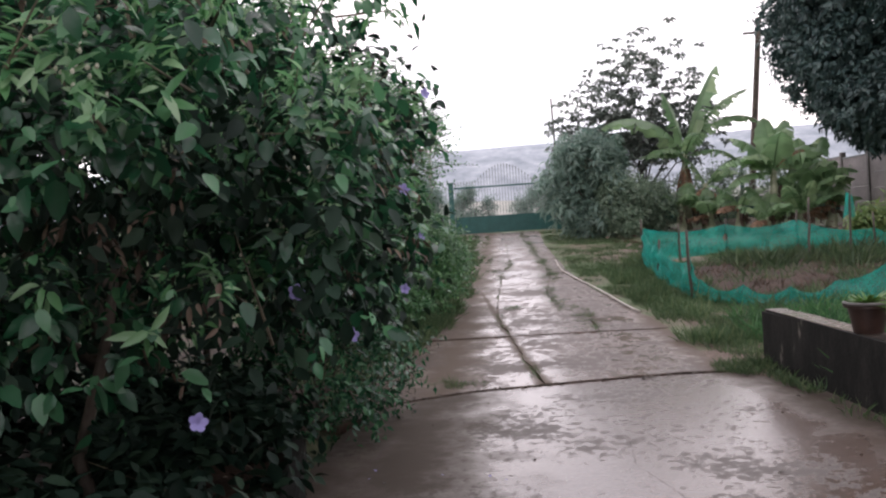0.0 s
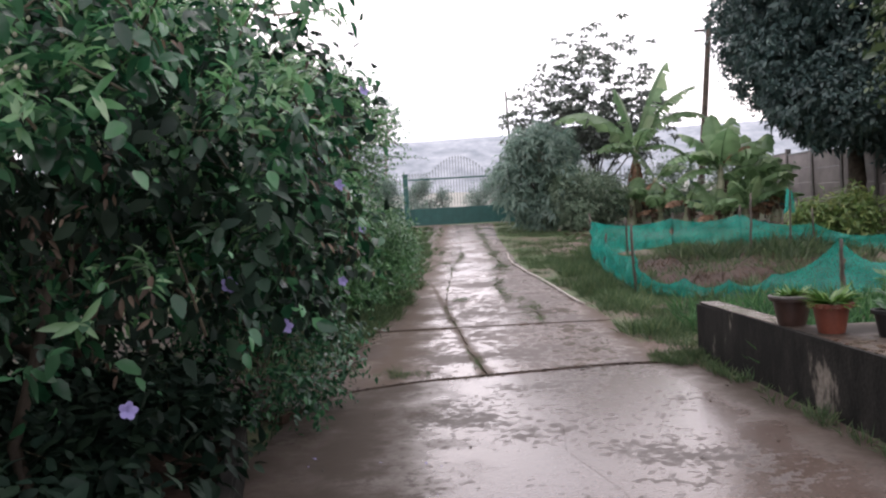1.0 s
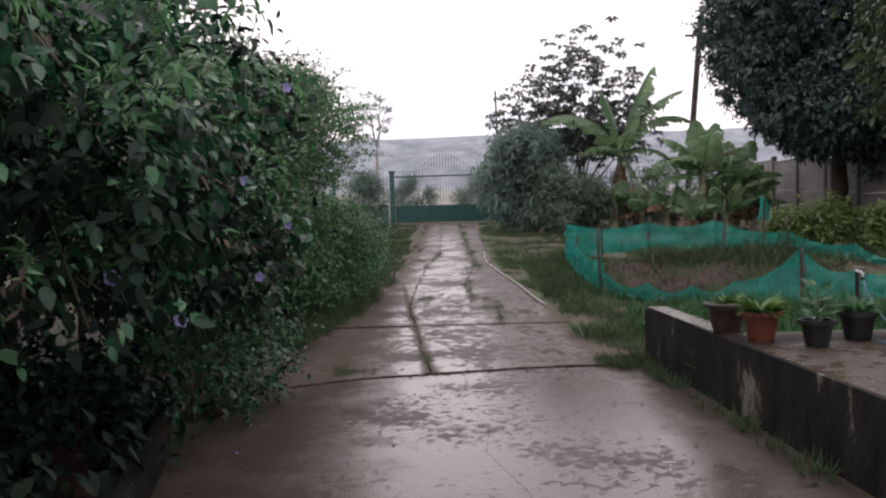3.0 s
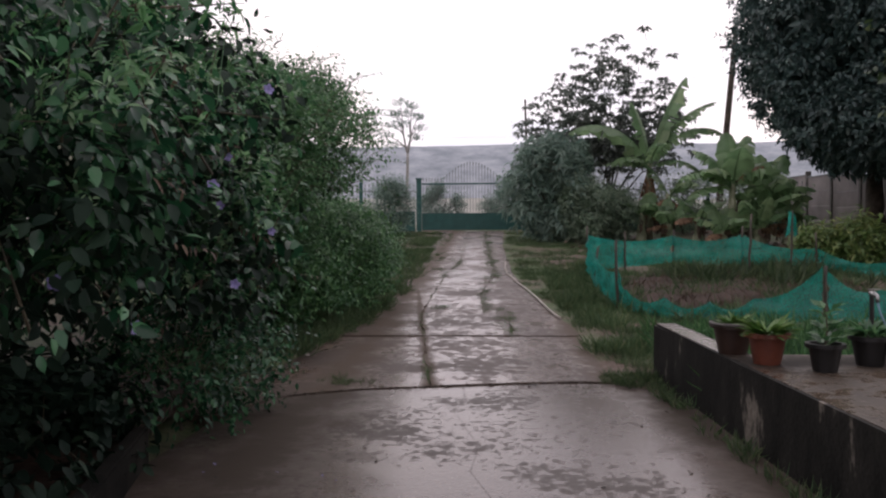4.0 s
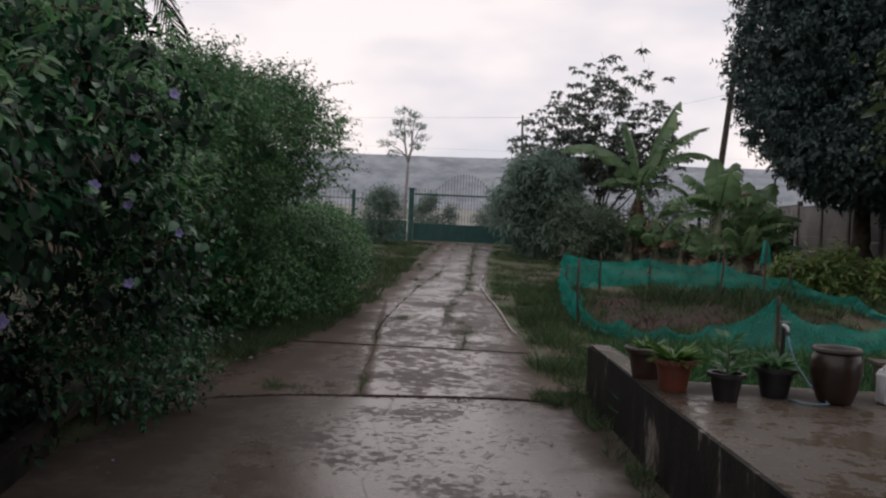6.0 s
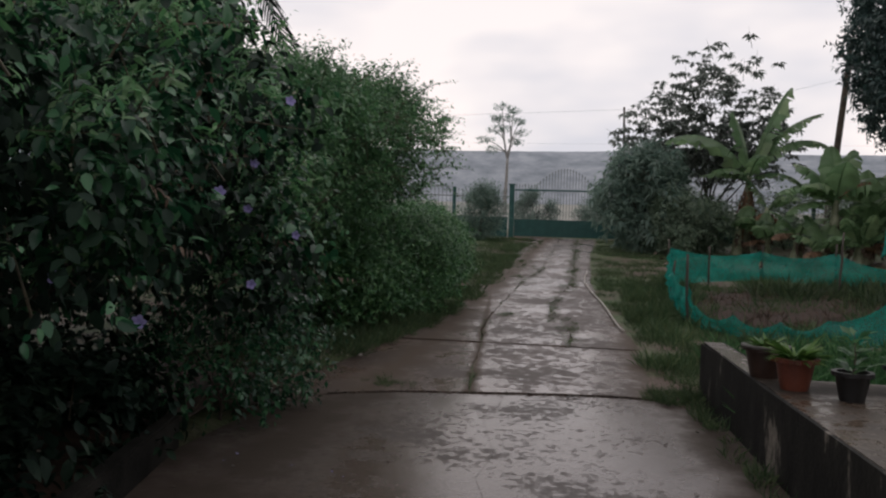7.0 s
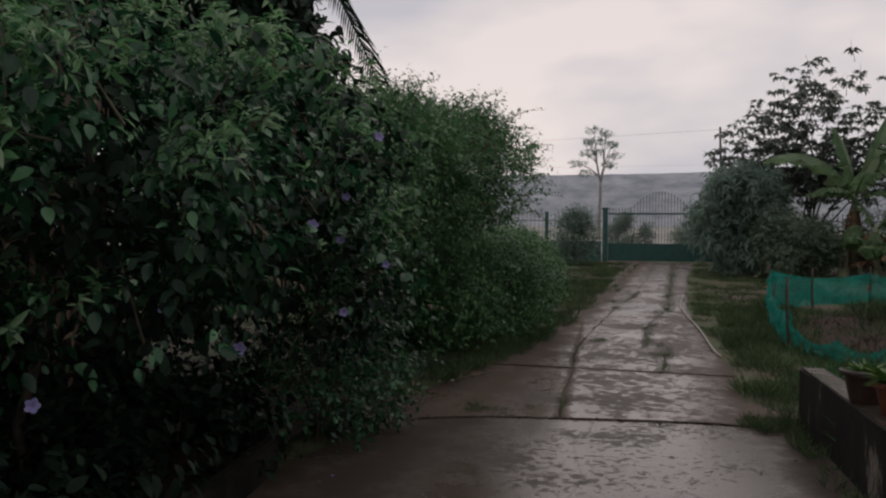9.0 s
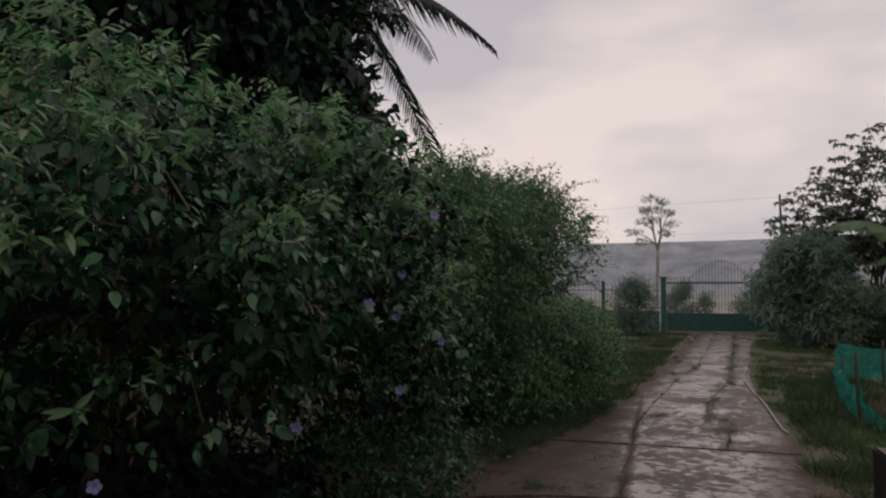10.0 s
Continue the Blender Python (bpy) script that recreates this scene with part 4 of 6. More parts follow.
def shrub(name, label, category, base, blobs, n, per, length, size, shape, material, stems=5, r=0.02, gap=-0.2, up=0.3, droop=0.25,
          wild=0.5, depth=0.45, group="", low=0.05, twigs=80, freq=1.6):
    o = tuple(base)
    s = thing(name, o, label, category, group)
    ends = []
    for k in range(stems):
        b = blobs[k % len(blobs)]
        w = unit(rng.normal(size=3) + np.array([0, 0, 0.8]))
        ends.append(tuple(np.array(b[:3]) + w * np.array(b[3:6]) * 0.6))
    woody(s, o, (o[0], o[1], o[2] - 0.05), ends, r, fork=0.25)
    p, d = on_blobs(blobs, n, depth, gap, freq, 0.5, low + o[2])
    leaves_part("foliage", s, o, shape, shoots(p, d, per, length, size, up, droop, wild), material)
    if twigs:
        twig_part(s, o, p, d, length * 1.6, max(0.004, r * 0.2), twigs)
    return s


gz = ground_z
shrub("low_shrub", "low wet shrub with small glossy leaves over the kerb", "shrub", (-1.85, 6.3, 0.0),
      [(-1.75, 6.3, 0.5, 0.55, 0.9, 0.5), (-1.72, 6.7, 0.36, 0.36, 0.4, 0.36)], 800, 6, 0.24, 0.06, LEAF_SMALL, M_VINE, 9, 0.012, -0.02, 0.25, 0.5, 0.9, low=0.02, freq=3.0)
# Leaf colour here is darkened to stand in for the vine's shade.
shrub("shade_plant", "low plants under the vine, leaf colour darkened for shade", "shrub", (-2.5, 3.4, 0.0),
      [(-2.2, 2.9, 0.3, 0.55, 0.8, 0.38), (-2.6, 4.3, 0.35, 0.7, 0.9, 0.4), (-2.2, 4.9, 0.3, 0.4, 0.8, 0.35), (-2.8, 2.4, 0.4, 0.8, 0.7, 0.45), (-1.75, 2.2, 0.25, 0.4, 0.6, 0.3), (-1.9, 4.2, 0.3, 0.35, 0.9, 0.3), (-1.66, 3.4, 0.27, 0.27, 0.9, 0.26), (-1.5, 2.3, 0.27, 0.3, 0.7, 0.26), (-1.88, 4.8, 0.27, 0.26, 0.7, 0.26)], 4200, 4, 0.2, 0.09, LEAF_BROAD, M_DARKSHADELEAF, 6, 0.012, -0.1, low=0.02, twigs=20)
# fine-leaved tall bush
shrub("tall_bush", "tall feathery bush with fine light-green leaves", "bush", (-2.9, 10.2, gz(10.2)),
      [(-2.85, 9.8, 2.15, 1.15, 1.4, 1.05), (-2.4, 11.6, 2.4, 1.0, 1.2, 0.75), (-3.2, 11.0, 2.25, 1.5, 1.6, 1.05), (-2.75, 8.3, 1.85, 0.9, 0.95, 0.95)],
      8000, 7, 0.34, 0.072, LEAF_SMALL, M_FINE, 9, 0.05, -0.08, 0.45, 0.1, 0.55, 0.55, twigs=400)


def wisps(parent, origin, starts, material):
    """Long thin shoots with small leaves that stand out against the sky."""
    ps, ds = [], []
    bm = bmesh.new()
    o = np.array(origin)
    for s in starts:
        w = unit(np.array([0.55, -0.1, 0.55]) + 0.4 * rng.normal(size=3))
        ll = 0.32 + 0.45 * rng.random()
        pts = [np.array(s) + w * ll * t + np.array([0.05 * t * t, 0, -0.22 * t * t]) for t in np.linspace(0, 1, 6)]
        tube(bm, [q - o for q in pts], [0.006 - 0.0009 * i for i in range(6)], 4, False)
        for t in np.linspace(0.1, 1, 14):
            ps.append(np.array(s) + w * ll * t + np.array([0.05 * t * t, 0, -0.22 * t * t]))
            ds.append(w)
    part("wisp_growth", bm, M_TWIG, parent)["kind"] = "stuff"
    leaves_part("wisp_leaves", parent, origin, LEAF_SMALL, shoots(np.array(ps), np.array(ds), 2, 0.03, 0.05, 0.1, 0.1, 0.4), material)


bush = bpy.data.objects["tall_bush"]
BUSH = [(-2.85, 9.8, 2.15, 1.15, 1.4, 1.05), (-2.4, 11.7, 2.4, 1.0, 1.2, 0.75), (-2.75, 8.3, 1.85, 0.9, 0.95, 0.95)]
bp, bd = on_blobs(lumps(BUSH, 90, 0.25, 0.5, 1.2, 0.6), 3600, 0.5, -0.15, 1.4, 0.5, 0.9, 0.0)
leaves_part("outer_foliage", bush, tuple(bush.location), LEAF_SMALL, shoots(bp, bd, 7, 0.26, 0.075, 0.3, 0.25, 0.5), M_FINE)
st, _ = on_blobs([(-2.3, 11.8, 2.3, 0.95, 1.15, 0.9), (-2.8, 10.0, 2.2, 1.15, 1.35, 1.0)], 300, 0.1, -9, 1, 0.85, 1.6)
st = st[st[:, 0] > -2.4]
wisps(bush, tuple(bush.location), st, M_FINE)
for bx, by, rx, ry, h in ((-1.95, 12.6, 0.85, 1.5, 0.72), (-2.35, 10.9, 0.7, 0.9, 0.6), (-2.3, 15.2, 0.8, 1.1, 0.62)):
    z = gz(by)
    shrub("hedge_shrub", "dense rounded shrub with small leaves beside the drive", "shrub", (bx, by, z),
          [(bx, by, z + h, rx, ry, h), (bx - 0.6, by + 0.3, z + h * 1.0, rx * 0.8, ry * 0.8, h * 0.9)], 3600, 6, 0.2, 0.07, LEAF_SMALL, M_HEDGE, 6, 0.02, -0.3, 0.4,
          group="shrubs along the drive", low=0.02)
for bx, by, rx, ry, h in ((-3.6, 19.0, 1.1, 2.2, 0.6), (-4.3, 24.5, 1.2, 2.6, 0.65), (-6.0, 17.0, 2.0, 3.0, 1.3), (-7.5, 24.0, 2.4, 3.2, 1.2)):
    z = gz(by)
    shrub("verge_shrub", "loose green shrub on the grassy verge", "shrub", (bx, by, z), [(bx, by, z + h, rx, ry, h)], 2600, 6, 0.3, 0.11, LEAF_SMALL, M_FINE, 5, 0.02, -0.2, 0.4,
          group="shrubs on the verge", low=0.0)
for bx, by, rx, h in ((-3.35, 31.0, 0.75, 0.95), (-1.9, 37.5, 0.9, 0.9), (1.0, 38.0, 1.1, 0.85)):
    z = gz(min(by, 36))
    shrub("gate_shrub", "dull green rounded shrub near the gate", "shrub", (bx, by, z), [(bx, by, z + h, rx, rx, h), (bx + 0.1, by, z + h * 1.5, rx * 0.6, rx * 0.6, h * 0.6)], 1500, 5, 0.4, 0.1, LEAF_SMALL,
          M_HAZEDLEAF, 7, 0.025, 0.0, 0.7, wild=0.8, depth=0.6, group="shrubs near the gate")


def tree(name, label, base, fork_ends, blobs, n, per, size, material, r0, shape=LEAF_SLIM, gap=-0.15, freq=0.8, length=0.4, droop=0.55, depth=0.4, inner=0, core=None):
    o = tuple(base)
    t = thing(name, o, label, "tree")
    woody(t, o, (o[0], o[1], o[2] - 0.1), fork_ends, r0, fork=0.4)
    p, d = on_blobs(blobs, n, depth, gap, freq, 0.62)
    leaves_part("crown", t, o, shape, shoots(p, d, per, length, size, 0.1, droop, 0.6), material)
    if inner:
        inside = [(*b[:3], b[3] * 0.84, b[4] * 0.84, b[5] * 0.84) for b in core or blobs]
        p, d = on_blobs(inside, inner, 0.3, -9, 1, 0.4)
        leaves_part("inner_crown", t, o, shape, shoots(p, d, 2, 0.5, size * 2.0, 0, 0.5, 0.8), material)
    return t


MANGO = [(13.6, 28, 7.6, 5.2, 4.5, 4.3), (11.3, 27.5, 6.5, 2.9, 3.2, 2.8), (12.9, 26.5, 4.8, 3.4, 3.4, 2.2), (15.5, 25.5, 6.5, 4.2, 4.0, 3.4),
         (12.1, 28, 10.2, 3.4, 3.2, 2.6), (17.0, 22.5, 6.0, 4.0, 4.0, 3.3), (11.2, 25.6, 4.15, 2.2, 2.2, 1.35), (15.0, 24.0, 4.2, 3.0, 3.0, 1.6)]
tree("mango_tree", "large dark-green mango tree with a dense crown", (12.0, 27.5, gz(27.5)),
     [(10.5, 27, 6.5), (13.5, 26, 7.5), (12.5, 29, 9), (15, 28.5, 6), (10.8, 28.5, 4.6)],
     lumps(MANGO, 520, 0.6, 1.1, 2.2, 0.75, 0.7), 27000, 7, 0.21, M_MANGO, 0.28, shape=leaf_shape(0.42, 0.3, 0.2, False), gap=-0.9, length=0.3, droop=0.3, depth=0.35, inner=15000, core=MANGO)
tree("garden_tree", "smaller olive-green tree beside the boundary wall", (11.0, 18.5, gz(18.5)),
     [(10.3, 18, 4.0), (11.5, 18.5, 5.0), (11.8, 17.5, 3.8)],
     [(10.9, 18.2, 4.6, 2.3, 2.2, 1.9), (11.6, 17.6, 6.2, 2.4, 2.4, 1.9)], 2600, 6, 0.19, M_OLIVE, 0.12, LEAF_BROAD, gap=-0.15, inner=700)
# The topmost lobe is added out of view to shade the crown below.
tree("shade_tree", "dark broad-leaved tree behind the vine, with an added unseen shading top", (-6.4, 9.5, gz(9.5)),
     [(-5.2, 9.0, 4.2), (-7.0, 9.5, 5.2), (-6.2, 10.5, 4.6), (-7.8, 8.5, 4.2)],
     [(-6.1, 9.2, 4.4, 2.3, 2.3, 1.5), (-7.4, 8.6, 4.9, 2.8, 2.6, 2.0), (-6.9, 10.6, 5.8, 2.6, 2.4, 1.6), (-8.6, 6.4, 4.2, 2.8, 2.8, 2.0), (-4.9, 9.8, 3.7, 1.4, 1.3, 1.1), (-6.9, 8.4, 7.4, 3.4, 3.4, 1.5)], 10500, 5, 0.18, M_DARKSHADELEAF, 0.16,
     LEAF_BROAD, -0.4, 0.9, 0.35, inner=4500)


def build_palm():
    o = (-6.8, 14.5, gz(14.5) + 0.2)
    t = thing("coconut_palm", o, "coconut palm with drooping feather fronds", "palm tree")
    bm = bmesh.new()
    tube(bm, bend((0, 0, -0.4), (0.3, -0.2, 7.2), 0, 12, 0.02), [0.2 - 0.006 * i for i in range(13)], 10)
    part("trunk", bm, M_BARK, t, smooth=True)
    for degs, rise in ((0, 0.3), (-14, -2.0), (75, 0.9), (95, 0.9), (130, -0.2), (160, 0.7), (190, 0.3), (220, 0.9), (250, -0.3), (285, 0.6), (310, 1.0)):
        a = radians(degs)
        w = Vector((math.cos(a), math.sin(a), 0))
        n = 12
        pts = []
        for i in range(n + 1):
            s = i / n
            pts.append(Vector((0.3, -0.2, 7.2)) + w * (3.1 * s) + Vector((0, 0, rise * 1.6 * s - 2.0 * s * s)))
        bm = bmesh.new()
        tube(bm, pts, [0.03 * (1 - 0.9 * i / n) + 0.003 for i in range(n + 1)], 5)
        side = w.cross(Vector((0, 0, 1)))
        for i in range(64):
            s = 0.12 + 0.88 * i / 64
            j = min(int(s * n), n - 1)
            q = pts[j].lerp(pts[j + 1], s * n - j)
            ll = 0.72 * math.sin(math.pi * (0.15 + 0.8 * s)) + 0.1
            for sg in (-1, 1):
                e = q + side * sg * ll * 0.55 + w * ll * 0.35 + Vector((0, 0, -ll * (0.55 + 0.25 * rng.random())))
                m = q.lerp(e, 0.5) + Vector((0, 0, 0.06))
                v = [bm.verts.new(c) for c in (q + w * 0.018, q - w * 0.018, m - w * 0.02, e, m + w * 0.02)]
                bm.faces.new(v)
        part("frond", bm, M_DARKSHADELEAF, t)


build_palm()


def build_rosette_tree():
    o = (4.6, 32.0, gz(32))
    t = thing("rosette_tree", o, "open-branched tree with leaf rosettes at the twig ends", "tree")
    b = [(4.9, 32, 5.75, 2.3, 1.6, 2.4), (3.0, 32, 4.7, 1.9, 1.4, 1.5), (6.4, 32.2, 4.6, 1.5, 1.3, 1.5), (3.3, 31.6, 3.9, 1.9, 1.2, 1.0), (5.2, 31.6, 3.9, 1.8, 1.2, 1.0)]
    p, d = on_blobs(b, 760, 0.8, -9, 1, 0.25)
    ends = [tuple(q) for q in p[:16]]
    woody(t, o, (o[0], o[1], o[2] - 0.1), ends, 0.055, M_POST, fork=0.3)
    twig_part(t, o, p, d, 0.7, 0.012, 240, M_POST)
    ps, ds = [], []
    for q, w in zip(p, d):
        big = 0.7 + 0.5 * rng.random()
        for k in range(15):
            a = k * 2.4 + rng.random()
            ps.append(q + np.array([0.04 * math.cos(a), 0.04 * math.sin(a), 0.05 * rng.random()]))
            ds.append(unit(np.array([math.cos(a), math.sin(a), 0.15 + 0.35 * rng.normal()])) * big)
    ps, ds = np.array(ps), np.array(ds)
    u = unit(np.array([0, 0, 1.0]) + 0.3 * rng.normal(size=ps.shape))
    leaves_part("crown", t, o, leaf_shape(0.5, 0.3, 0.5, False), (ps, ds, u, (0.18 + 0.08 * rng.random(len(ps))) * np.linalg.norm(ds, axis=1)), M_ROSETTE)


build_rosette_tree()
# dark bushes right of the gate
shrub("strap_bush", "tall blue-green bush with drooping strap leaves", "bush", (2.1, 28.0, gz(28)), lumps([(2.1, 28, gz(28) + 1.6, 1.1, 1.3, 1.6), (2.3, 28, gz(28) + 2.5, 0.8, 1.0, 0.7)], 26, 0.35, 0.65, 0.9),
      850, 6, 0.35, 0.34, LEAF_SLIM, M_HAZEDLEAF, 6, 0.05, -0.3, 0.7, 0.6)
for bx, by, rx, h in ((3.1, 27.2, 0.8, 1.0), (4.2, 28.2, 0.7, 0.8), (2.9, 27.0, 0.7, 0.8), (2.6, 30.5, 1.6, 1.3), (7.3, 32.0, 1.5, 1.1), (10.0, 32.5, 1.5, 1.2)):
    z = gz(by)
    shrub("garden_bush", "dull green bush in the garden near the gate", "bush", (bx, by, z), [(bx, by, z + h, rx * 0.8, rx * 0.8, h)] + [(bx + 0.6 * rx * rng.normal(), by + 0.4 * rx * rng.normal(), z + h * (0.5 + 0.9 * rng.random()), rx * 0.5, rx * 0.5, h * 0.45) for _ in range(4)],
          1150, 5, 0.34, 0.13, LEAF_SMALL, M_GARDEN, 6,
          0.03, -0.25, 0.4, group="bushes near the gate")
for bx, by, rx, h in ((6.95, 18.5, 0.26, 0.4), (7.75, 18.3, 0.36, 0.46), (8.5, 17.8, 0.28, 0.36)):
    z = gz(by)
    shrub("ginger_shrub", "yellow-green leafy ornamental shrub", "shrub", (bx, by, z), [(bx, by, z + h, rx, rx * 0.8, h)], 300, 6, 0.3, 0.2, LEAF_SLIM, M_YELLEAF, 6, 0.015, -0.3, 0.9, 0.1,
          group="ornamental shrubs")


def banana_leaf(parent, start, azim, rise, length, width, curl, ragged, material, label=""):
    """A long blade on a midrib that rises and bends over."""
    w = Vector((math.cos(azim), math.sin(azim), 0))
    side = w.cross(Vector((0, 0, 1)))
    n = 26
    pts, ang, q = [], rise, Vector(start)
    for i in range(n + 1):
        pts.append(q.copy())
        q = q + (w * math.cos(ang) + Vector((0, 0, math.sin(ang)))) * (length / n)
        ang -= curl / n * (0.4 + 1.2 * i / n)
    bm = bmesh.new()
    tube(bm, pts, [0.035 * (1 - 0.85 * i / n) for i in range(n + 1)], 6)
    hang = 0.25 + 0.2 * rng.random()
    for sg in (-1, 1):
        prev = None
        for i in range(4, n + 1):
            s = (i - 4) / (n - 4)
            half = 1.25 * width * (math.sin(math.pi * min(1, 0.12 + 0.86 * s)) ** 0.55) * (1 if i < n else 0.15)
            tear = rng.random() < ragged
            tipdrop = half * (hang + (0.35 * rng.random() if tear else 0))
            up = (pts[min(i + 1, n)] - pts[i - 1]).normalized().cross(side).normalized()
            if up.z < 0:
                up = -up
            a = pts[i]
            m = a + side * sg * half * 0.55 + up * half * 0.12
            wave = 0.12 * half * math.sin(i * 1.3 + 2.0 * sg + azim * 5)
            e = a + side * sg * half - up * (tipdrop + wave) + w * 0.04 * rng.normal()
            now = [bm.verts.new(c) for c in (a, m, e)]
            if prev and not (tear and rng.random() < 0.5 and s > 0.1):
                bm.faces.new((prev[0], now[0], now[1], prev[1]))
                bm.faces.new((prev[1], now[1], now[2], prev[2]))
            elif prev:
                bm.faces.new((prev[0], now[0], now[1], prev[1]))
                m2 = [bm.verts.new(c) for c in (prev[1].co.lerp(now[1].co, 0.6), prev[2].co.lerp(now[2].co, 0.55) - up * 0.05)]
                bm.faces.new((prev[1], m2[0], m2[1], prev[2]))
            prev = now
            if tear:
                prev = [bm.verts.new(c.co + w * 0.012) for c in now]
    part("leaf", bm, material, parent, label, True)


def banana_plant(at, height, leaves, label):
    o = Vector(at)
    t = thing("banana_plant", o, label, "banana plant", "banana plants")
    bm = bmesh.new()
    tube(bm, bend((0, 0, -0.1), (0.05, 0, height), 0, 10, 0.012), [0.19 - 0.011 * i for i in range(11)], 12)
    part("stem", bm, M_STEM, t, smooth=True)
    for az, rise, ln, wd, curl, rag in leaves:
        dead = rag > 1
        banana_leaf(t, (0.05, 0, height - 0.12), radians(az), radians(rise), ln, wd, curl, min(rag, 0.8), M_DEADLEAF if dead else M_BANANA, "dry brown hanging leaf" if dead else "")
    for k in range(5):
        a = rng.random() * 6.28
        bm = bmesh.new()
        b = Vector((0.17 * math.cos(a), 0.17 * math.sin(a), height * (0.45 + 0.4 * rng.random())))
        tube(bm, bend(b, (0.32 * math.cos(a), 0.32 * math.sin(a), 0.1 + 0.3 * rng.random()), 0.05, 6, 0.03), [0.05, 0.06, 0.05, 0.06, 0.04, 0.03, 0.01], 5)
        part("dry_sheath", bm, M_DRY, t, "dry brown leaf sheath" if k == 0 else "")
    return t


banana_plant((5.45, 29.0, gz(29)), 2.5, [(20, 70, 3.3, 0.32, 0.2, 0.25), (183, 56, 3.2, 0.52, 1.6, 0.1), (5, 58, 3.0, 0.32, 1.7, 0.35), (12, 62, 3.3, 0.28, 0.9, 0.6), (172, 18, 1.5, 0.2, 0.7, 0.3),
             (150, 80, 2.3, 0.26, 0.3, 0.1), (-80, 52, 1.6, 0.28, 1.3, 0.3), (-150, 30, 1.7, 0.26, 1.5, 0.4), (-20, 20, 1.8, 0.26, 1.4, 0.5), (-60, -74, 1.9, 0.09, 0.2, 1.5), (-140, -78, 2.1, 0.09, 0.2, 1.5), (170, -72, 1.9, 0.08, 0.2, 1.6)],
             "tall banana plant with long arching torn leaves")
banana_plant((5.95, 28.4, gz(28.4)), 1.5, [(150, 65, 1.5, 0.2, 0.6, 0.3), (10, 55, 1.6, 0.22, 0.9, 0.4), (-60, 40, 1.5, 0.22, 1.3, 0.5), (-130, -20, 1.2, 0.18, 0.9, 1.5), (60, -30, 1.2, 0.18, 0.8, 1.6)],
             "half-grown banana plant with some dead brown leaves")
banana_plant((6.4, 26.2, gz(26.2)), 0.8, [(160, 60, 1.2, 0.2, 0.9, 0.3), (20, 55, 1.1, 0.2, 1.0, 0.3), (-80, 50, 1.1, 0.2, 1.2, 0.4), (-150, 20, 1.0, 0.18, 1.2, 1.4)],
             "short banana sucker with a brown leaf")
banana_plant((7.2, 25.6, gz(25.6)), 1.8, [(150, 62, 1.7, 0.34, 0.9, 0.15), (100, 80, 1.7, 0.3, 0.2, 0.1), (40, 72, 1.7, 0.32, 0.3, 0.1), (-90, 66, 1.4, 0.36, 0.6, 0.1), (15, 48, 1.6, 0.3, 0.9, 0.2), (185, 35, 1.7, 0.32, 1.3, 0.2),
             (-140, 42, 1.5, 0.32, 1.2, 0.2), (-30, 42, 1.5, 0.3, 1.2, 0.3), (195, 5, 1.5, 0.28, 0.9, 0.2), (5, 60, 1.3, 0.26, 1.6, 1.4)],
             "stout banana plant with broad bright leaves")
banana_plant((8.35, 26.4, gz(26.4)), 1.4, [(160, 60, 1.6, 0.32, 0.7, 0.2), (40, 64, 1.8, 0.32, 0.5, 0.2), (-70, 48, 1.4, 0.34, 1.1, 0.2), (-20, 34, 1.5, 0.32, 1.1, 0.3), (-5, 15, 1.4, 0.24, 0.6, 0.3), (-120, 40, 1.4, 0.32, 1.2, 0.2), (90, 78, 1.5, 0.3, 0.3, 0.1)],
             "young banana plant with broad green leaves")
banana_plant((5.0, 27.8, gz(27.8)), 0.9, [(170, 50, 1.2, 0.24, 1.0, 0.2), (60, 60, 1.2, 0.24, 0.8, 0.2), (-80, 45, 1.1, 0.24, 1.2, 0.2), (-20, 40, 1.1, 0.22, 1.3, 0.2)],
             "small banana sucker beside the tall plant")


SUCKER = [(170, 50, 1.2, 0.22, 1.0, 0.2), (60, 60, 1.3, 0.24, 0.8, 0.3), (-80, 45, 1.2, 0.24, 1.2, 0.2), (-25, 40, 1.1, 0.22, 1.3, 0.4), (120, 70, 1.1, 0.2, 0.6, 0.1), (-140, 10, 1.0, 0.14, 1.0, 1.5)]
for x, y, h in ((6.75, 24.9, 0.45), (7.65, 24.8, 0.6), (8.0, 25.6, 0.9), (8.9, 25.9, 0.7), (5.75, 27.2, 0.6)):
    turn = 360 * rng.random()
    banana_plant((x, y, gz(y)), h, [(a + turn, r, ln * (0.8 + 0.4 * rng.random()), w, c, g) for a, r, ln, w, c, g in SUCKER], "leafy banana sucker crowding round the taller plants")


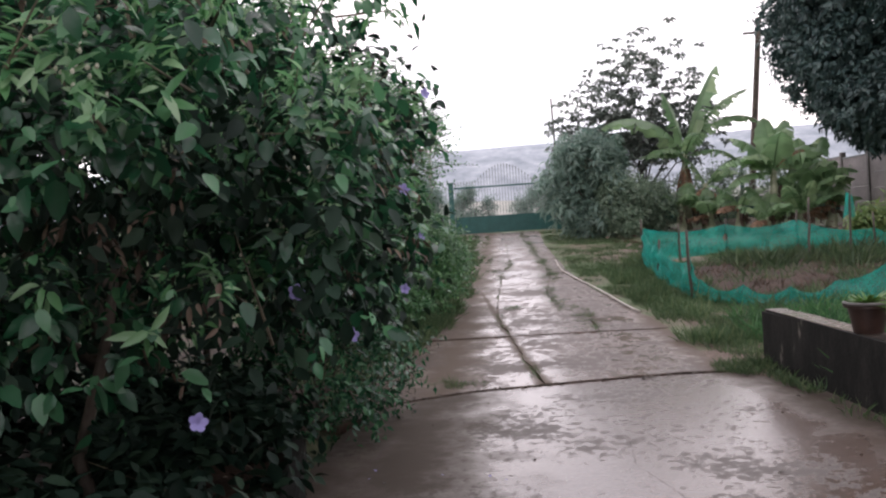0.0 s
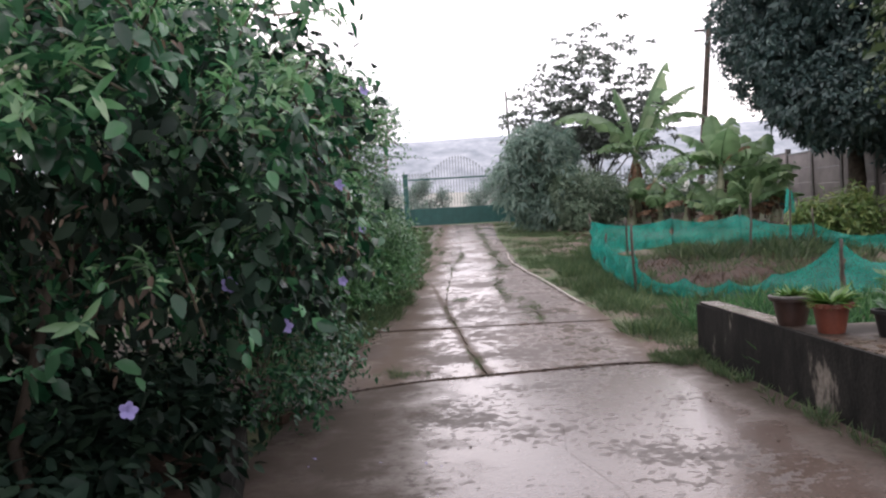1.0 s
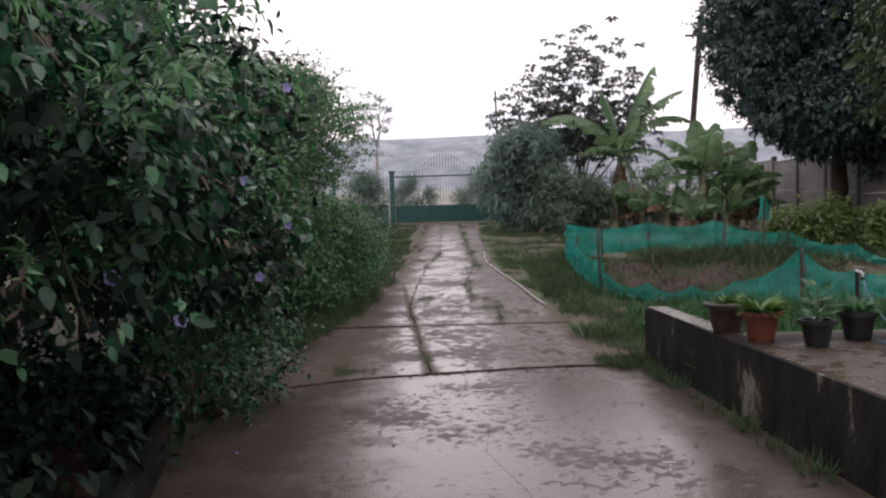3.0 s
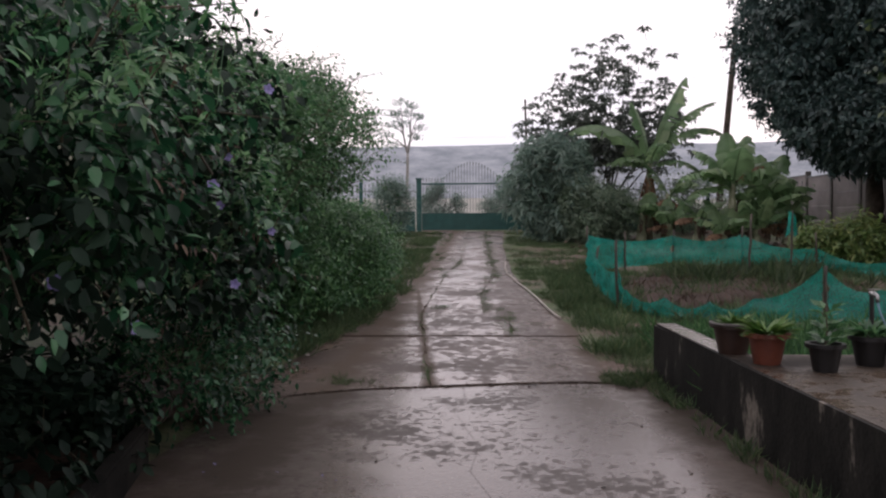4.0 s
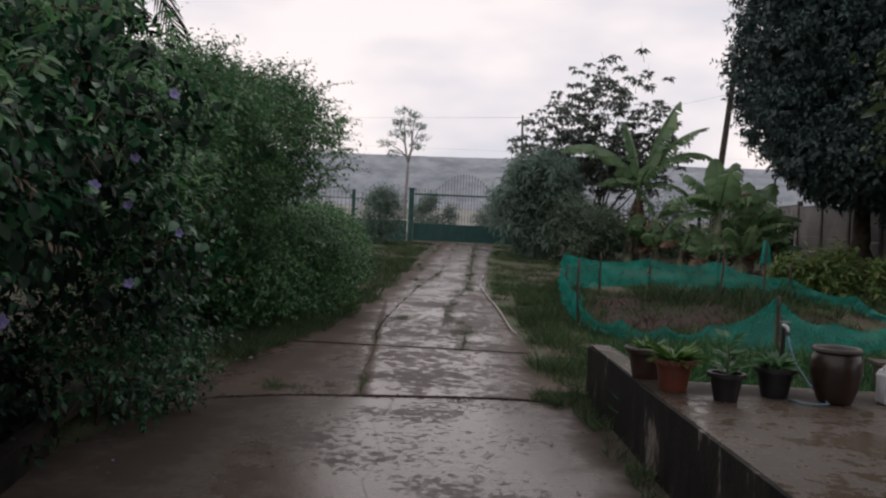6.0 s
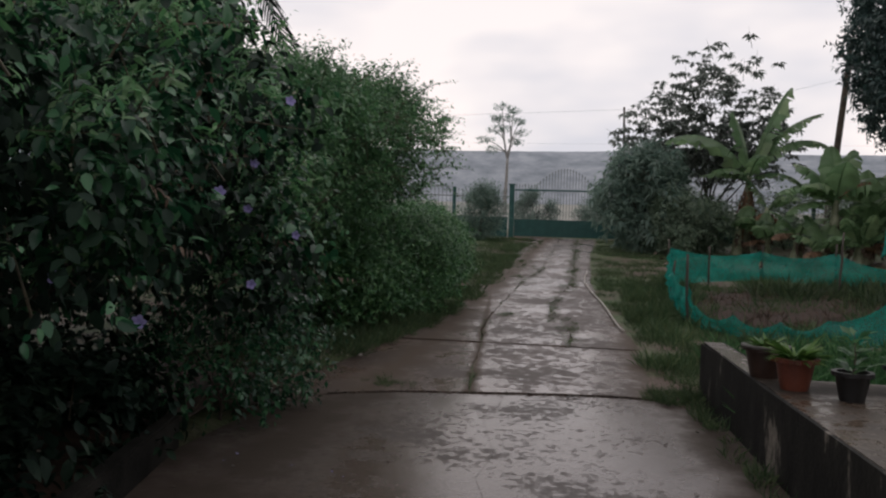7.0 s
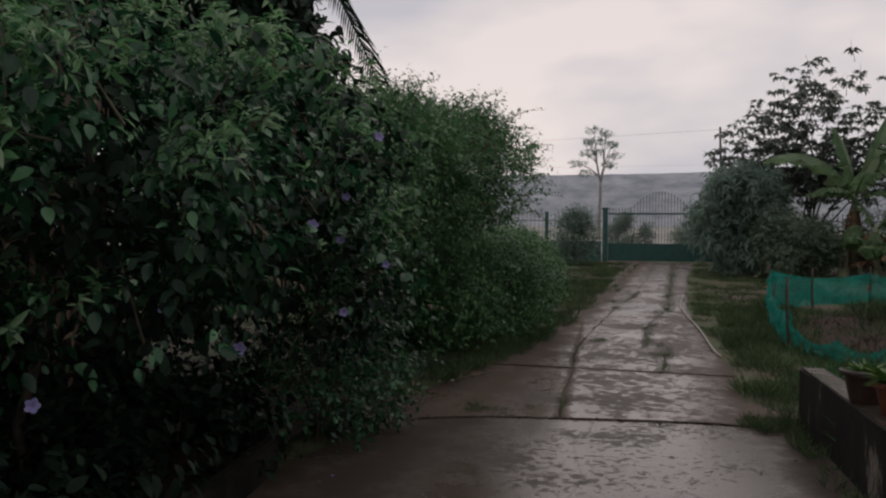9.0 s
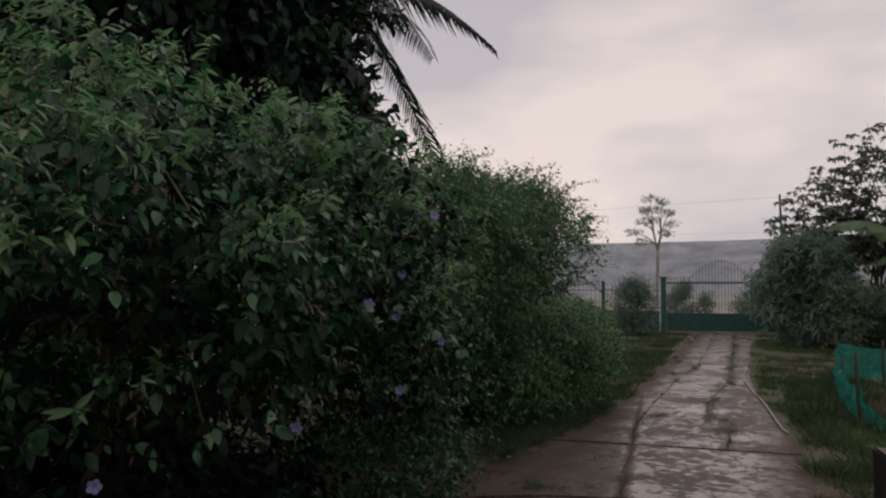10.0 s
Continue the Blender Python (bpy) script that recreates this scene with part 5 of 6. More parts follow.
# ---------- net round the vegetable bed ----------

def net_sheet(parent, pts, tops, bottoms):
    """A sagging strip of netting between posts: pts in plan, heights above the ground at each."""
    bm = bmesh.new()
    rows = 7
    prev = None
    for k in range(len(pts) - 1):
        a, b = Vector(pts[k]), Vector(pts[k + 1])
        n = max(6, int((b - a).length / 0.12))
        for i in range(n + (k == len(pts) - 2)):
            s = i / n
            q = a.lerp(b, s)
            sag = 4 * s * (1 - s)
            zt = tops[k] + (tops[k + 1] - tops[k]) * s - 0.12 * sag
            zb = bottoms[k] + (bottoms[k + 1] - bottoms[k]) * s
            side = Vector((b - a).normalized().yx)
            side.x *= -1
            col = []
            for r in range(rows):
                f = r / (rows - 1)
                off = 0.05 * math.sin(7 * (q.x + q.y) + 3 * f) * (1 - abs(2 * f - 1)) + 0.03 * rng.normal() * (0 < r < rows - 1)
                h = zb + (zt - zb) * f
                col.append(bm.verts.new((q.x + side.x * off, q.y + side.y * off, gz(q.y) + max(h, 0.03))))
            if prev:
                for r in range(rows - 1):
                    bm.faces.new((prev[r], col[r], col[r + 1], prev[r + 1]))
            prev = col
    part("netting", bm, M_NET, parent, smooth=True)


def build_net():
    t = thing("net_fence", (0, 0, 0), "sagging green shade-net fence round a vegetable bed", "fence")
    net_sheet(t, [(4.1, 18.9), (2.15, 17.4), (1.97, 15.0), (1.98, 12.5)], [0.68, 0.78, 0.62, 0.55], [0.1, 0.08, 0.05, 0.05])
    net_sheet(t, [(1.98, 12.5), (2.06, 12.25), (2.44, 11.6), (2.95, 11.4), (3.46, 11.3), (4.15, 10.95)], [0.66, 0.32, 0.3, 0.27, 0.32, 0.74], [0.03, 0.02, 0.02, 0.02, 0.03, 0.08])
    net_sheet(t, [(4.22, 10.95), (4.9, 11.1), (5.82, 11.4)], [0.68, 0.45, 0.5], [0.08, 0.06, 0.08])
    net_sheet(t, [(4.1, 18.9), (5.4, 18.4), (6.6, 17.6), (7.2, 16.0), (6.9, 13.5), (5.82, 11.4)], [0.68, 0.72, 0.5, 0.35, 0.3, 0.48], [0.08] * 6)
    posts = [(2.15, 17.4, 0.95), (1.98, 12.5, 0.98), (4.1, 18.9, 0.8), (4.18, 10.95, 0.75), (5.85, 11.4, 1.42), (2.95, 18.0, 0.8), (5.4, 18.4, 0.9), (6.6, 17.6, 0.8), (5.0, 16.6, 1.2), (1.97, 15.0, 0.7)]
    for x, y, h in posts:
        bm = bmesh.new()
        tube(bm, bend((x, y, gz(y) - 0.1), (x + 0.04 * rng.normal(), y, gz(y) + h), 0, 5, 0.006), [0.024, 0.023, 0.022, 0.021, 0.02, 0.018], 7)
        part("post", bm, M_WOOD, t, smooth=True)
    bm = bmesh.new()
    tube(bm, [(5.9, 17.0, gz(17) - 0.1), (5.92, 17.0, gz(17) + 1.25)], [0.022, 0.018], 7)
    part("post", bm, M_WOOD, t)
    bm = bmesh.new()
    cols = []
    for i in range(7):
        a = i / 6 * 4.2
        cols.append([bm.verts.new((5.91 + (0.05 + 0.05 * f) * math.cos(a) + 0.02 * math.sin(5 * a + 3 * f), 17.0 + (0.05 + 0.05 * f) * math.sin(a), gz(17) + 1.2 - 0.42 * f - 0.05 * math.sin(3 * a))) for f in (0, 0.33, 0.66, 1)])
    for a, b in zip(cols, cols[1:]):
        for k in range(3):
            bm.faces.new((a[k], b[k], b[k + 1], a[k + 1]))
    part("net_scrap", bm, M_NET, t, "scrap of green net draped on a stake", True)
    bm = bmesh.new()
    z = gz(11.4) + 1.42
    tube(bm, [(5.85, 11.4, z - 0.02), (5.85, 11.4, z + 0.05), (5.85, 11.4, z + 0.06)], [0.03, 0.03, 0.02], 8)
    part("post_cap", bm, M_COPING, t, "white cap on a post")


build_net()


def build_bed():
    bm = bmesh.new()
    n = 40
    rim = []
    for k in range(n):
        a = 2 * math.pi * k / n
        r = 1 + 0.08 * noise.noise((math.cos(a) * 2, math.sin(a) * 2, 5))
        rim.append((4.3 + 2.2 * r * math.cos(a), 14.6 + 3.3 * r * math.sin(a)))
    rings = []
    for f, h in ((1.0, -0.02), (0.85, 0.09), (0.6, 0.1), (0.3, 0.12)):
        rings.append([bm.verts.new((4.3 + (x - 4.3) * f, 14.6 + (y - 14.6) * f, gz(14.6 + (y - 14.6) * f) + h + 0.03 * noise.noise((x * 2, y * 2, f * 5)))) for x, y in rim])
    for a, b in zip(rings, rings[1:]):
        for k in range(n):
            bm.faces.new((a[k], a[(k + 1) % n], b[(k + 1) % n], b[k]))
    bm.faces.new(rings[-1])
    tagged(part("soil_bed", bm, M_SOIL, smooth=True), "dark turned soil of the vegetable bed", "soil", kind="structure")


build_bed()


def tufts(name, label, spots, per, height, spreadr, material, category="grass"):
    """Blades of grass that stand in tufts."""
    ps, ds, ss = [], [], []
    for x, y, z, k in spots:
        m = max(2, int(per * k))
        a = rng.random(m) * 6.283
        r = spreadr * np.sqrt(rng.random(m)) * k
        ps.append(np.stack([x + r * np.cos(a), y + r * np.sin(a), np.full(m, z)], 1))
        w = np.stack([0.55 * np.cos(a), 0.55 * np.sin(a), np.ones(m)], 1) + 0.35 * rng.normal(size=(m, 3))
        ds.append(unit(w))
        ss.append(height * k * (0.5 + 0.9 * rng.random(m)))
    ps, ds, ss = np.concatenate(ps), np.concatenate(ds), np.concatenate(ss)
    u = unit(rng.normal(size=ps.shape) * np.array([1, 1, 0.2]))
    v, f = spread(BLADE, ps, ds, u, ss)
    ob = link_mesh(name, fast_mesh(name, v, f, material, True), None)
    return tagged(ob, label, category, kind="stuff")


def area(n, x0, x1, y0, y1, thr=-0.1, freq=0.5, size=(0.6, 0.8)):
    out = []
    while len(out) < n:
        x, y = x0 + (x1 - x0) * rng.random(), y0 + (y1 - y0) * rng.random()
        if noise.noise((x * freq, y * freq, 9)) > thr:
            out.append((x, y, gz(y), size[0] + size[1] * rng.random()))
    return out


verge = [(x + drive_edges(y)[3], y, z, k) for x, y, z, k in area(640, 0.15, 1.4, 8.0, 18, -0.05, 1.2)]
verge += [(x + drive_edges(y)[3], y, z, k) for x, y, z, k in area(1100, 0.1, 3.2, 17, 33, -0.1)]
tufts("grass", "wet green grass along the drive's edge", verge, 36, 0.075, 0.12, M_GRASS)
left = [(drive_edges(y)[0] - x, y, z + 0.02, k) for x, y, z, k in area(520, 0.0, 1.3, 7.6, 13.5, -0.15, 0.9)]
left += [(drive_edges(y)[0] - x, y, z, k) for x, y, z, k in area(1500, -0.2, 2.4, 14, 33, -0.25)]
tufts("grass", "wet grass between the shrubs and the drive", left, 34, 0.1, 0.12, M_GRASS)
tufts("dry_weeds", "brown dry weeds over the vegetable bed", area(500, 2.5, 6.3, 12.0, 17.6, -0.1, 0.9), 14, 0.14, 0.12, M_DRY, "weeds")
tufts("bed_weeds", "dark green weeds round the vegetable bed", [(x, y, z, k) for x, y, z, k in area(900, 2.0, 8.4, 11.2, 20.6, 0.0, 0.8)], 18, 0.18, 0.12, M_GRASS, "weeds")
tufts("tall_weeds", "tall dark weeds standing in the vegetable bed", area(80, 3.6, 6.6, 14.4, 17.6, 0.05, 0.9, (0.4, 1.0)), 30, 0.3, 0.18, M_OLIVE, "weeds")
tufts("verge_weeds", "taller green weeds along the foot of the net", area(150, 1.3, 1.8, 9.0, 16.5, -0.1, 0.9), 26, 0.13, 0.12, M_GRASS, "weeds")
tufts("terrace_weeds", "weeds behind the terrace pots", area(420, 1.95, 6.5, 6.5, 10.6, -0.25) + area(300, 1.95, 5.5, 6.5, 7.6, -0.4), 22, 0.21, 0.1, M_HEDGE, "weeds")
tufts("wall_weeds", "small weeds at the foot of the terrace wall", [(wall_x(y) - 0.06 - 0.1 * rng.random(), y, 0.0, 0.5 + 0.6 * rng.random()) for y in list(4.6 + 2.0 * rng.random(26)) + list(6.8 + 1.3 * rng.random(40))], 20, 0.1, 0.07, M_GRASS, "weeds")
tufts("corner_weeds", "weeds at the slab's far corner", [(1.2 + 0.35 * rng.random(), 7.6 + 0.5 * rng.random(), 0.0, 0.6 + 0.5 * rng.random()) for _ in range(34)], 24, 0.085, 0.08, M_GRASS, "weeds")
seam = []
for y in np.arange(7.9, 34, 0.07):
    e = drive_edges(y)
    for c, thr in ((e[1] + joint_wander(1, y), 0.12 if y < 13 else 0.08), (e[2] + joint_wander(2, y), 0.05)):
        if (y > 10.2 or c < 0.2) and noise.noise((c * 3, y * 0.55, 2)) > thr:
            seam.append((c + 0.02 * rng.normal(), y, gz(y) + 0.005, 0.45 + 0.5 * rng.random()))
for _ in range(260):
    y = 16 + 17 * rng.random()
    x = drive_edges(y)[0] + 0.7 * rng.random()
    if noise.noise((x * 1.1, y * 0.45, 6)) > 0.05:
        seam.append((x, y, gz(y) + 0.02, 0.6 + 0.6 * rng.random()))
for _ in range(170):
    y = 15.5 + 17 * rng.random()
    x = drive_edges(y)[2] + joint_wander(2, y) + 0.1 * rng.normal()
    seam.append((x, y, gz(y) + 0.02, 0.5 + 0.5 * rng.random()))
for x0, y0, x1, y1, wide, many in ((0.14, 15.0, 0.18, 12.0, 0.035, 200), (0.38, 12.6, 0.46, 10.2, 0.05, 130), (0.08, 27.7, 0.25, 21.0, 0.06, 120),
                                   (0.25, 21.0, 0.36, 15.4, 0.06, 130), (-0.72, 21.4, -0.44, 18.0, 0.07, 90), (-1.1, 25.0, -0.95, 16.6, 0.22, 260)):
    for _ in range(many):
        k = rng.random()
        y = y0 + (y1 - y0) * k
        seam.append((x0 + (x1 - x0) * k + 1.2 * wide * rng.normal(), y, gz(y) + 0.022, 0.28 + 0.4 * rng.random() ** 2))
for cx, cy, dx, dy in ((0.43, 11.6, 0.06, 0.25), (-0.45, 12.6, 0.1, 0.12)):
    seam += [(cx + dx * rng.normal(), cy + dy * rng.normal(), gz(cy) + 0.02, 0.45 + 0.4 * rng.random()) for _ in range(26)]
seam += [(-1.0 + 0.12 * rng.normal(), 7.75 + 0.08 * rng.normal(), 0.01, 0.6 + 0.5 * rng.random()) for _ in range(16)]
tufts("seam_weeds", "weeds in the joints of the drive", seam, 24, 0.055, 0.06, M_GRASS, "weeds")


def litter(name, label, spots, size, material):
    p = np.array(spots)
    n = len(p)
    a = rng.random(n) * 6.283
    d = np.stack([np.cos(a), np.sin(a), 0.12 * rng.normal(size=n)], 1)
    u = unit(np.array([0, 0, 1.0]) + 0.3 * rng.normal(size=(n, 3)))
    v, f = spread(LEAF_SMALL, p, d, u, size * (0.5 + rng.random(n)))
    ob = link_mesh(name, fast_mesh(name, v, f, material), None)
    return tagged(ob, label, "fallen leaves", kind="stuff")


litter("leaf_litter", "pale fallen leaves under the vine", [(-4.8 + 2.9 * rng.random(), 2.0 + 5.5 * rng.random(), 0.15) for _ in range(800)], 0.042, M_LITTER)
litter("leaf_litter", "fallen leaves on the bank beside the drive", [(-2.9 + 1.4 * rng.random(), 7.6 + 5.0 * rng.random(), 0.06 + 0.03 * rng.random()) for _ in range(480)], 0.05, M_LITTER)
litter("slab_leaves", "few dark wet leaves on the slab", [(-1.5 + 3.0 * rng.random(), 2.5 + 4.8 * rng.random(), 0.006) for _ in range(46)] + [(1.232, 6.359, 0.006), (0.819, 5.046, 0.006)], 0.035, M_BARK)
litter("fallen_petals", "mauve petals fallen on the slab", [(-1.45 + 0.9 * rng.random(), 3.3 + 2.4 * rng.random(), 0.008) for _ in range(12)], 0.03, M_FLOWER)
litter("joint_leaves", "wet leaves and dirt lying in the joint", [(x, joint_y(x) + 0.02 * rng.normal(), 0.01) for x in -1.5 + 2.8 * rng.random(150)] + [(0.57 + 0.05 * rng.normal(), 7.7 + 0.03 * rng.normal(), 0.015) for _ in range(25)], 0.035, M_BARK)
litter("garden_litter", "brown leaves under the banana plants", [(2.5 + 7 * rng.random(), 21 + 9 * rng.random(), gz(25.5) + 0.08 * rng.normal()) for _ in range(900)], 0.16, M_DRY)


# ---------- pipe along the drive ----------
def build_pipe():
    pts = [(1.12, 11.5), (1.07, 11.8), (1.03, 12.2), (0.95, 13.3), (0.88, 14.1), (0.8, 14.9), (0.71, 15.6), (0.65, 16.3), (0.59, 17.0), (0.56, 17.2), (0.54, 18.6), (0.57, 19.3), (0.57, 19.9)]
    bm = bmesh.new()
    tube(bm, [(x, y, gz(y) + 0.05) for x, y in pts], 0.012, 8)
    tagged(part("garden_hose", bm, M_PIPE, smooth=True), "pale plastic garden hose lying beside the drive", "hose")


build_pipe()

# ---------- terrace things ----------
TZ = 0.467


def flower_pot(at, r, h, material, label, lip=0.012, wave=0.0, rim=None):
    t = thing("flower_pot", at, label, "flower pot", "pots on the terrace")
    bm = bmesh.new()
    lathe(bm, [(r * 0.66, 0), (r * 0.7, h * 0.1), (r * 0.92, h * 0.84), (r + lip, h * 0.86), (r + lip, h), (r * 0.88, h), (r * 0.86, h * 0.86)], 40, wave, 12)
    part("pot", bm, material, t, smooth=False)
    if rim:
        bm = bmesh.new()
        ring = [(r + lip + 0.004, h * 0.93), (r + lip + 0.006, h + 0.004), (r + lip - 0.012, h + 0.008), (r + lip - 0.014, h * 0.95)]
        rows = [[bm.verts.new((a * math.cos(2 * math.pi * k / 40), a * math.sin(2 * math.pi * k / 40), z)) for k in range(40)] for a, z in ring]
        for a, b in zip(rows, rows[1:] + rows[:1]):
            for k in range(40):
                bm.faces.new((a[k], a[(k + 1) % 40], b[(k + 1) % 40], b[k]))
        part("rim", bm, rim, t, "pale worn rim", True)
    bm = bmesh.new()
    lathe(bm, [(r * 0.86, h * 0.84), (r * 0.5, h * 0.9), (0.01, h * 0.91)], 16)
    part("soil", bm, M_SOIL, t)
    return t


def pot_plant(t, h, n, size, rise, material, shape=LEAF_SLIM, height=0.0):
    ps, ds = [], []
    for k in range(n):
        a = rng.random() * 6.283
        e = rise * (0.4 + 0.9 * rng.random())
        ds.append((math.cos(a) * math.cos(e), math.sin(a) * math.cos(e), math.sin(e)))
        ps.append((0.03 * math.cos(a), 0.03 * math.sin(a), h * 0.88 + height * rng.random()))
    ps, ds = np.array(ps), np.array(ds)
    u = unit(np.array([0, 0, 1.0]) + 0.2 * rng.normal(size=ps.shape))
    s = size * (0.6 + 0.7 * rng.random(n))
    v, f = spread(shape, ps, ds, u, s)
    link_mesh("plant", fast_mesh("plant", v, f, material, True), None, t, "leafy green plant")


p1 = flower_pot((1.83, 6.44, 0.47), 0.135, 0.2, M_BROWNPOT, "dark brown clay pot with a leafy plant on the wall", rim=M_POST)
pot_plant(p1, 0.2, 70, 0.11, 0.9, M_PLUM, leaf_shape(0.24, 0.3, 0.35))
p2 = flower_pot((1.92, 6.03, 0.47), 0.119, 0.19, M_TERRA, "terracotta pot with a wavy rim and bright strap leaves", 0.016, 0.006)
pot_plant(p2, 0.19, 170, 0.14, 0.9, M_PLUM, leaf_shape(0.15, 0.3, 0.45))
p3 = flower_pot((2.17, 5.78, TZ), 0.1, 0.165, M_BLACKPLASTIC, "black plastic nursery pot with a small upright plant")
pot_plant(p3, 0.165, 60, 0.085, 0.6, M_FINE, LEAF_SMALL, 0.22)
bm = bmesh.new()
tube(bm, [(0, 0, 0.14), (0.01, 0, 0.25), (0, 0.01, 0.38)], [0.006, 0.005, 0.002], 6)
part("stem", bm, M_TWIG, p3)
p4 = flower_pot((2.52, 6.0, TZ), 0.115, 0.18, M_BLACKPLASTIC, "black plastic pot with low weeds")
pot_plant(p4, 0.18, 80, 0.12, 0.8, M_FINE, LEAF_SLIM, 0.03)


def build_jar():
    t = thing("water_jar", (2.84, 5.9, TZ), "dark brown glazed clay water jar", "jar")
    bm = bmesh.new()
    lathe(bm, [(0.085, 0), (0.1, 0.02), (0.128, 0.1), (0.146, 0.19), (0.146, 0.25), (0.13, 0.295), (0.118, 0.305)], 36)
    part("body", bm, M_JAR, t, smooth=True)
    bm = bmesh.new()
    prof = [(0.118, 0.3), (0.137, 0.31), (0.14, 0.325), (0.132, 0.335), (0.118, 0.332), (0.11, 0.31)]
    rings = [[bm.verts.new((r * math.cos(2 * math.pi * k / 36), r * math.sin(2 * math.pi * k / 36), z)) for k in range(36)] for r, z in prof]
    for a, b in zip(rings, rings[1:] + rings[:1]):
        for k in range(36):
            bm.faces.new((a[k], a[(k + 1) % 36], b[(k + 1) % 36], b[k]))
    part("rim", bm, M_POST, t, "pale rolled rim", True)
    bm = bmesh.new()
    lathe(bm, [(0.112, 0.29), (0.05, 0.292), (0.01, 0.292)], 24)
    part("water", bm, M_BLACKPLASTIC, t, "dark standing water")


build_jar()


def build_can():
    t = thing("jerrycan", (3.2, 5.97, TZ), "white plastic jerrycan with a screw cap", "jerrycan")
    t.rotation_euler = (0, 0, radians(8))
    t.scale = (0.9, 0.9, 1.0)
    bm = bmesh.new()
    box(bm, (-0.083, -0.06, 0.0), (0.083, 0.06, 0.19), 0.022)
    part("body", bm, M_WHITEPLASTIC, t, smooth=True)
    bm = bmesh.new()
    prof = [(0.083, 0.168), (0.07, 0.2), (0.05, 0.214)]
    rings = [[bm.verts.new((sx * r, sy * r * 0.72, z)) for sx, sy in ((-1, -1), (1, -1), (1, 1), (-1, 1))] for r, z in prof]
    for a, b in zip(rings, rings[1:]):
        for k in range(4):
            bm.faces.new((a[k], a[(k + 1) % 4], b[(k + 1) % 4], b[k]))
    bm.faces.new(rings[-1])
    part("shoulder", bm, M_WHITEPLASTIC, t)
    bm = bmesh.new()
    tube(bm, [(0.01, 0, 0.208), (0.01, 0, 0.24)], [0.021, 0.02], 16)
    part("cap", bm, M_WHITEPLASTIC, t, "white screw cap")
    bm = bmesh.new()
    tube(bm, [(-0.062, 0, 0.196), (-0.06, 0, 0.224), (-0.04, 0, 0.232), (-0.012, 0, 0.226), (-0.008, 0, 0.208)], 0.009, 8)
    part("handle", bm, M_WHITEPLASTIC, t, smooth=True)
    bm = bmesh.new()
    box(bm, (0.03, -0.0625, 0.1), (0.062, -0.0605, 0.13))
    part("label_bar", bm, M_BLACKPLASTIC, t, "small dark printed mark")


build_can()


def build_tap():
    t = thing("garden_tap", (2.66, 6.3, -0.045), "standpipe with a metal tap and blue hose", "tap")
    bm = bmesh.new()
    tube(bm, [(0, 0, -0.1), (0, 0, 0.93)], 0.014, 10)
    part("standpipe", bm, M_BLACKPLASTIC, t)
    bm = bmesh.new()
    tube(bm, [(0, 0.02, 0.92), (0, -0.03, 0.92), (0.0, -0.07, 0.91), (0, -0.08, 0.87)], [0.014, 0.016, 0.013, 0.012], 10)
    body = part("tap_body", bm, M_STEEL, t, "metal bib tap", True)
    bm = bmesh.new()
    box(bm, (-0.035, -0.035, 0.945), (0.035, -0.022, 0.953), 0.002)
    tube(bm, [(0, -0.028, 0.92), (0, -0.028, 0.95)], 0.005, 8)
    part("lever", bm, M_STEEL, body)
    bm = bmesh.new()
    tube(bm, [(0.0, -0.08, 0.875), (0.01, -0.1, 0.8), (0.03, -0.16, 0.7), (0.07, -0.28, 0.6), (0.11, -0.42, 0.54), (0.1, -0.52, 0.524), (0.02, -0.55, 0.524), (-0.06, -0.53, 0.524), (-0.1, -0.45, 0.524)], 0.007, 8)
    part("hose", bm, M_BLUEHOSE, t, "blue plastic hose", True)


build_tap()


# ---------- poles and cables ----------
def pole(name, base, top, r, label, category="pole"):
    o = Vector(base)
    t = thing(name, o, label, category)
    bm = bmesh.new()
    tube(bm, bend((0, 0, -0.2), Vector(top) - o, 0, 6, 0.0), [r * (1.15 - 0.05 * i) for i in range(7)], 10)
    part("shaft", bm, M_BARK, t, smooth=True)
    return t


up = pole("utility_pole", (10.2, 38.5, 1.0), (11.0, 38.5, 9.6), 0.14, "leaning weathered wooden utility pole")
bm = bmesh.new()
box(bm, (0.1, -0.06, 7.9), (1.3, 0.06, 8.0), 0.01)
part("crossarm", bm, M_WOOD, up)
pole("utility_pole", (1.9, 37.2, 1.0), (1.75, 37.2, 6.6), 0.05, "thin bare pole behind the rosette tree")
for a, b, sag in (((-80, 70, 8.9), (45, 70, 8.7), -0.5), ((-80, 70, 9.3), (1.75, 37.2, 6.5), -0.4), ((1.75, 37.2, 6.5), (10.95, 38.5, 8.1), -0.3)):
    bm = bmesh.new()
    tube(bm, bend(a, b, sag, 24), 0.004, 5)
    tagged(part("power_cable", bm, M_CABLE), "thin dark overhead cable", "cable", "overhead cables")


def build_lamp_post():
    t = thing("lamp_post", (8.25, 15.0, gz(15)), "slim garden post with a flat white lamp panel", "lamp post")
    bm = bmesh.new()
    tube(bm, [(0, 0, -0.1), (0, 0, 2.9)], [0.035, 0.03], 10)
    part("shaft", bm, M_POST, t)
    bm = bmesh.new()
    box(bm, (-0.32, -0.1, 3.0), (0.32, 0.1, 3.02), 0.005)
    bmesh.ops.rotate(bm, cent=(0, 0, 3), matrix=Matrix.Rotation(radians(-7), 3, "Y") @ Matrix.Rotation(radians(10), 3, "X"), verts=bm.verts)
    part("panel", bm, M_COPING, t, "flat pale panel")
    bm = bmesh.new()
    tube(bm, [(-0.02, 0, 2.88), (-0.06, 0, 2.8), (-0.1, 0, 3.0)], 0.018, 8)
    part("bracket", bm, M_COPING, t)


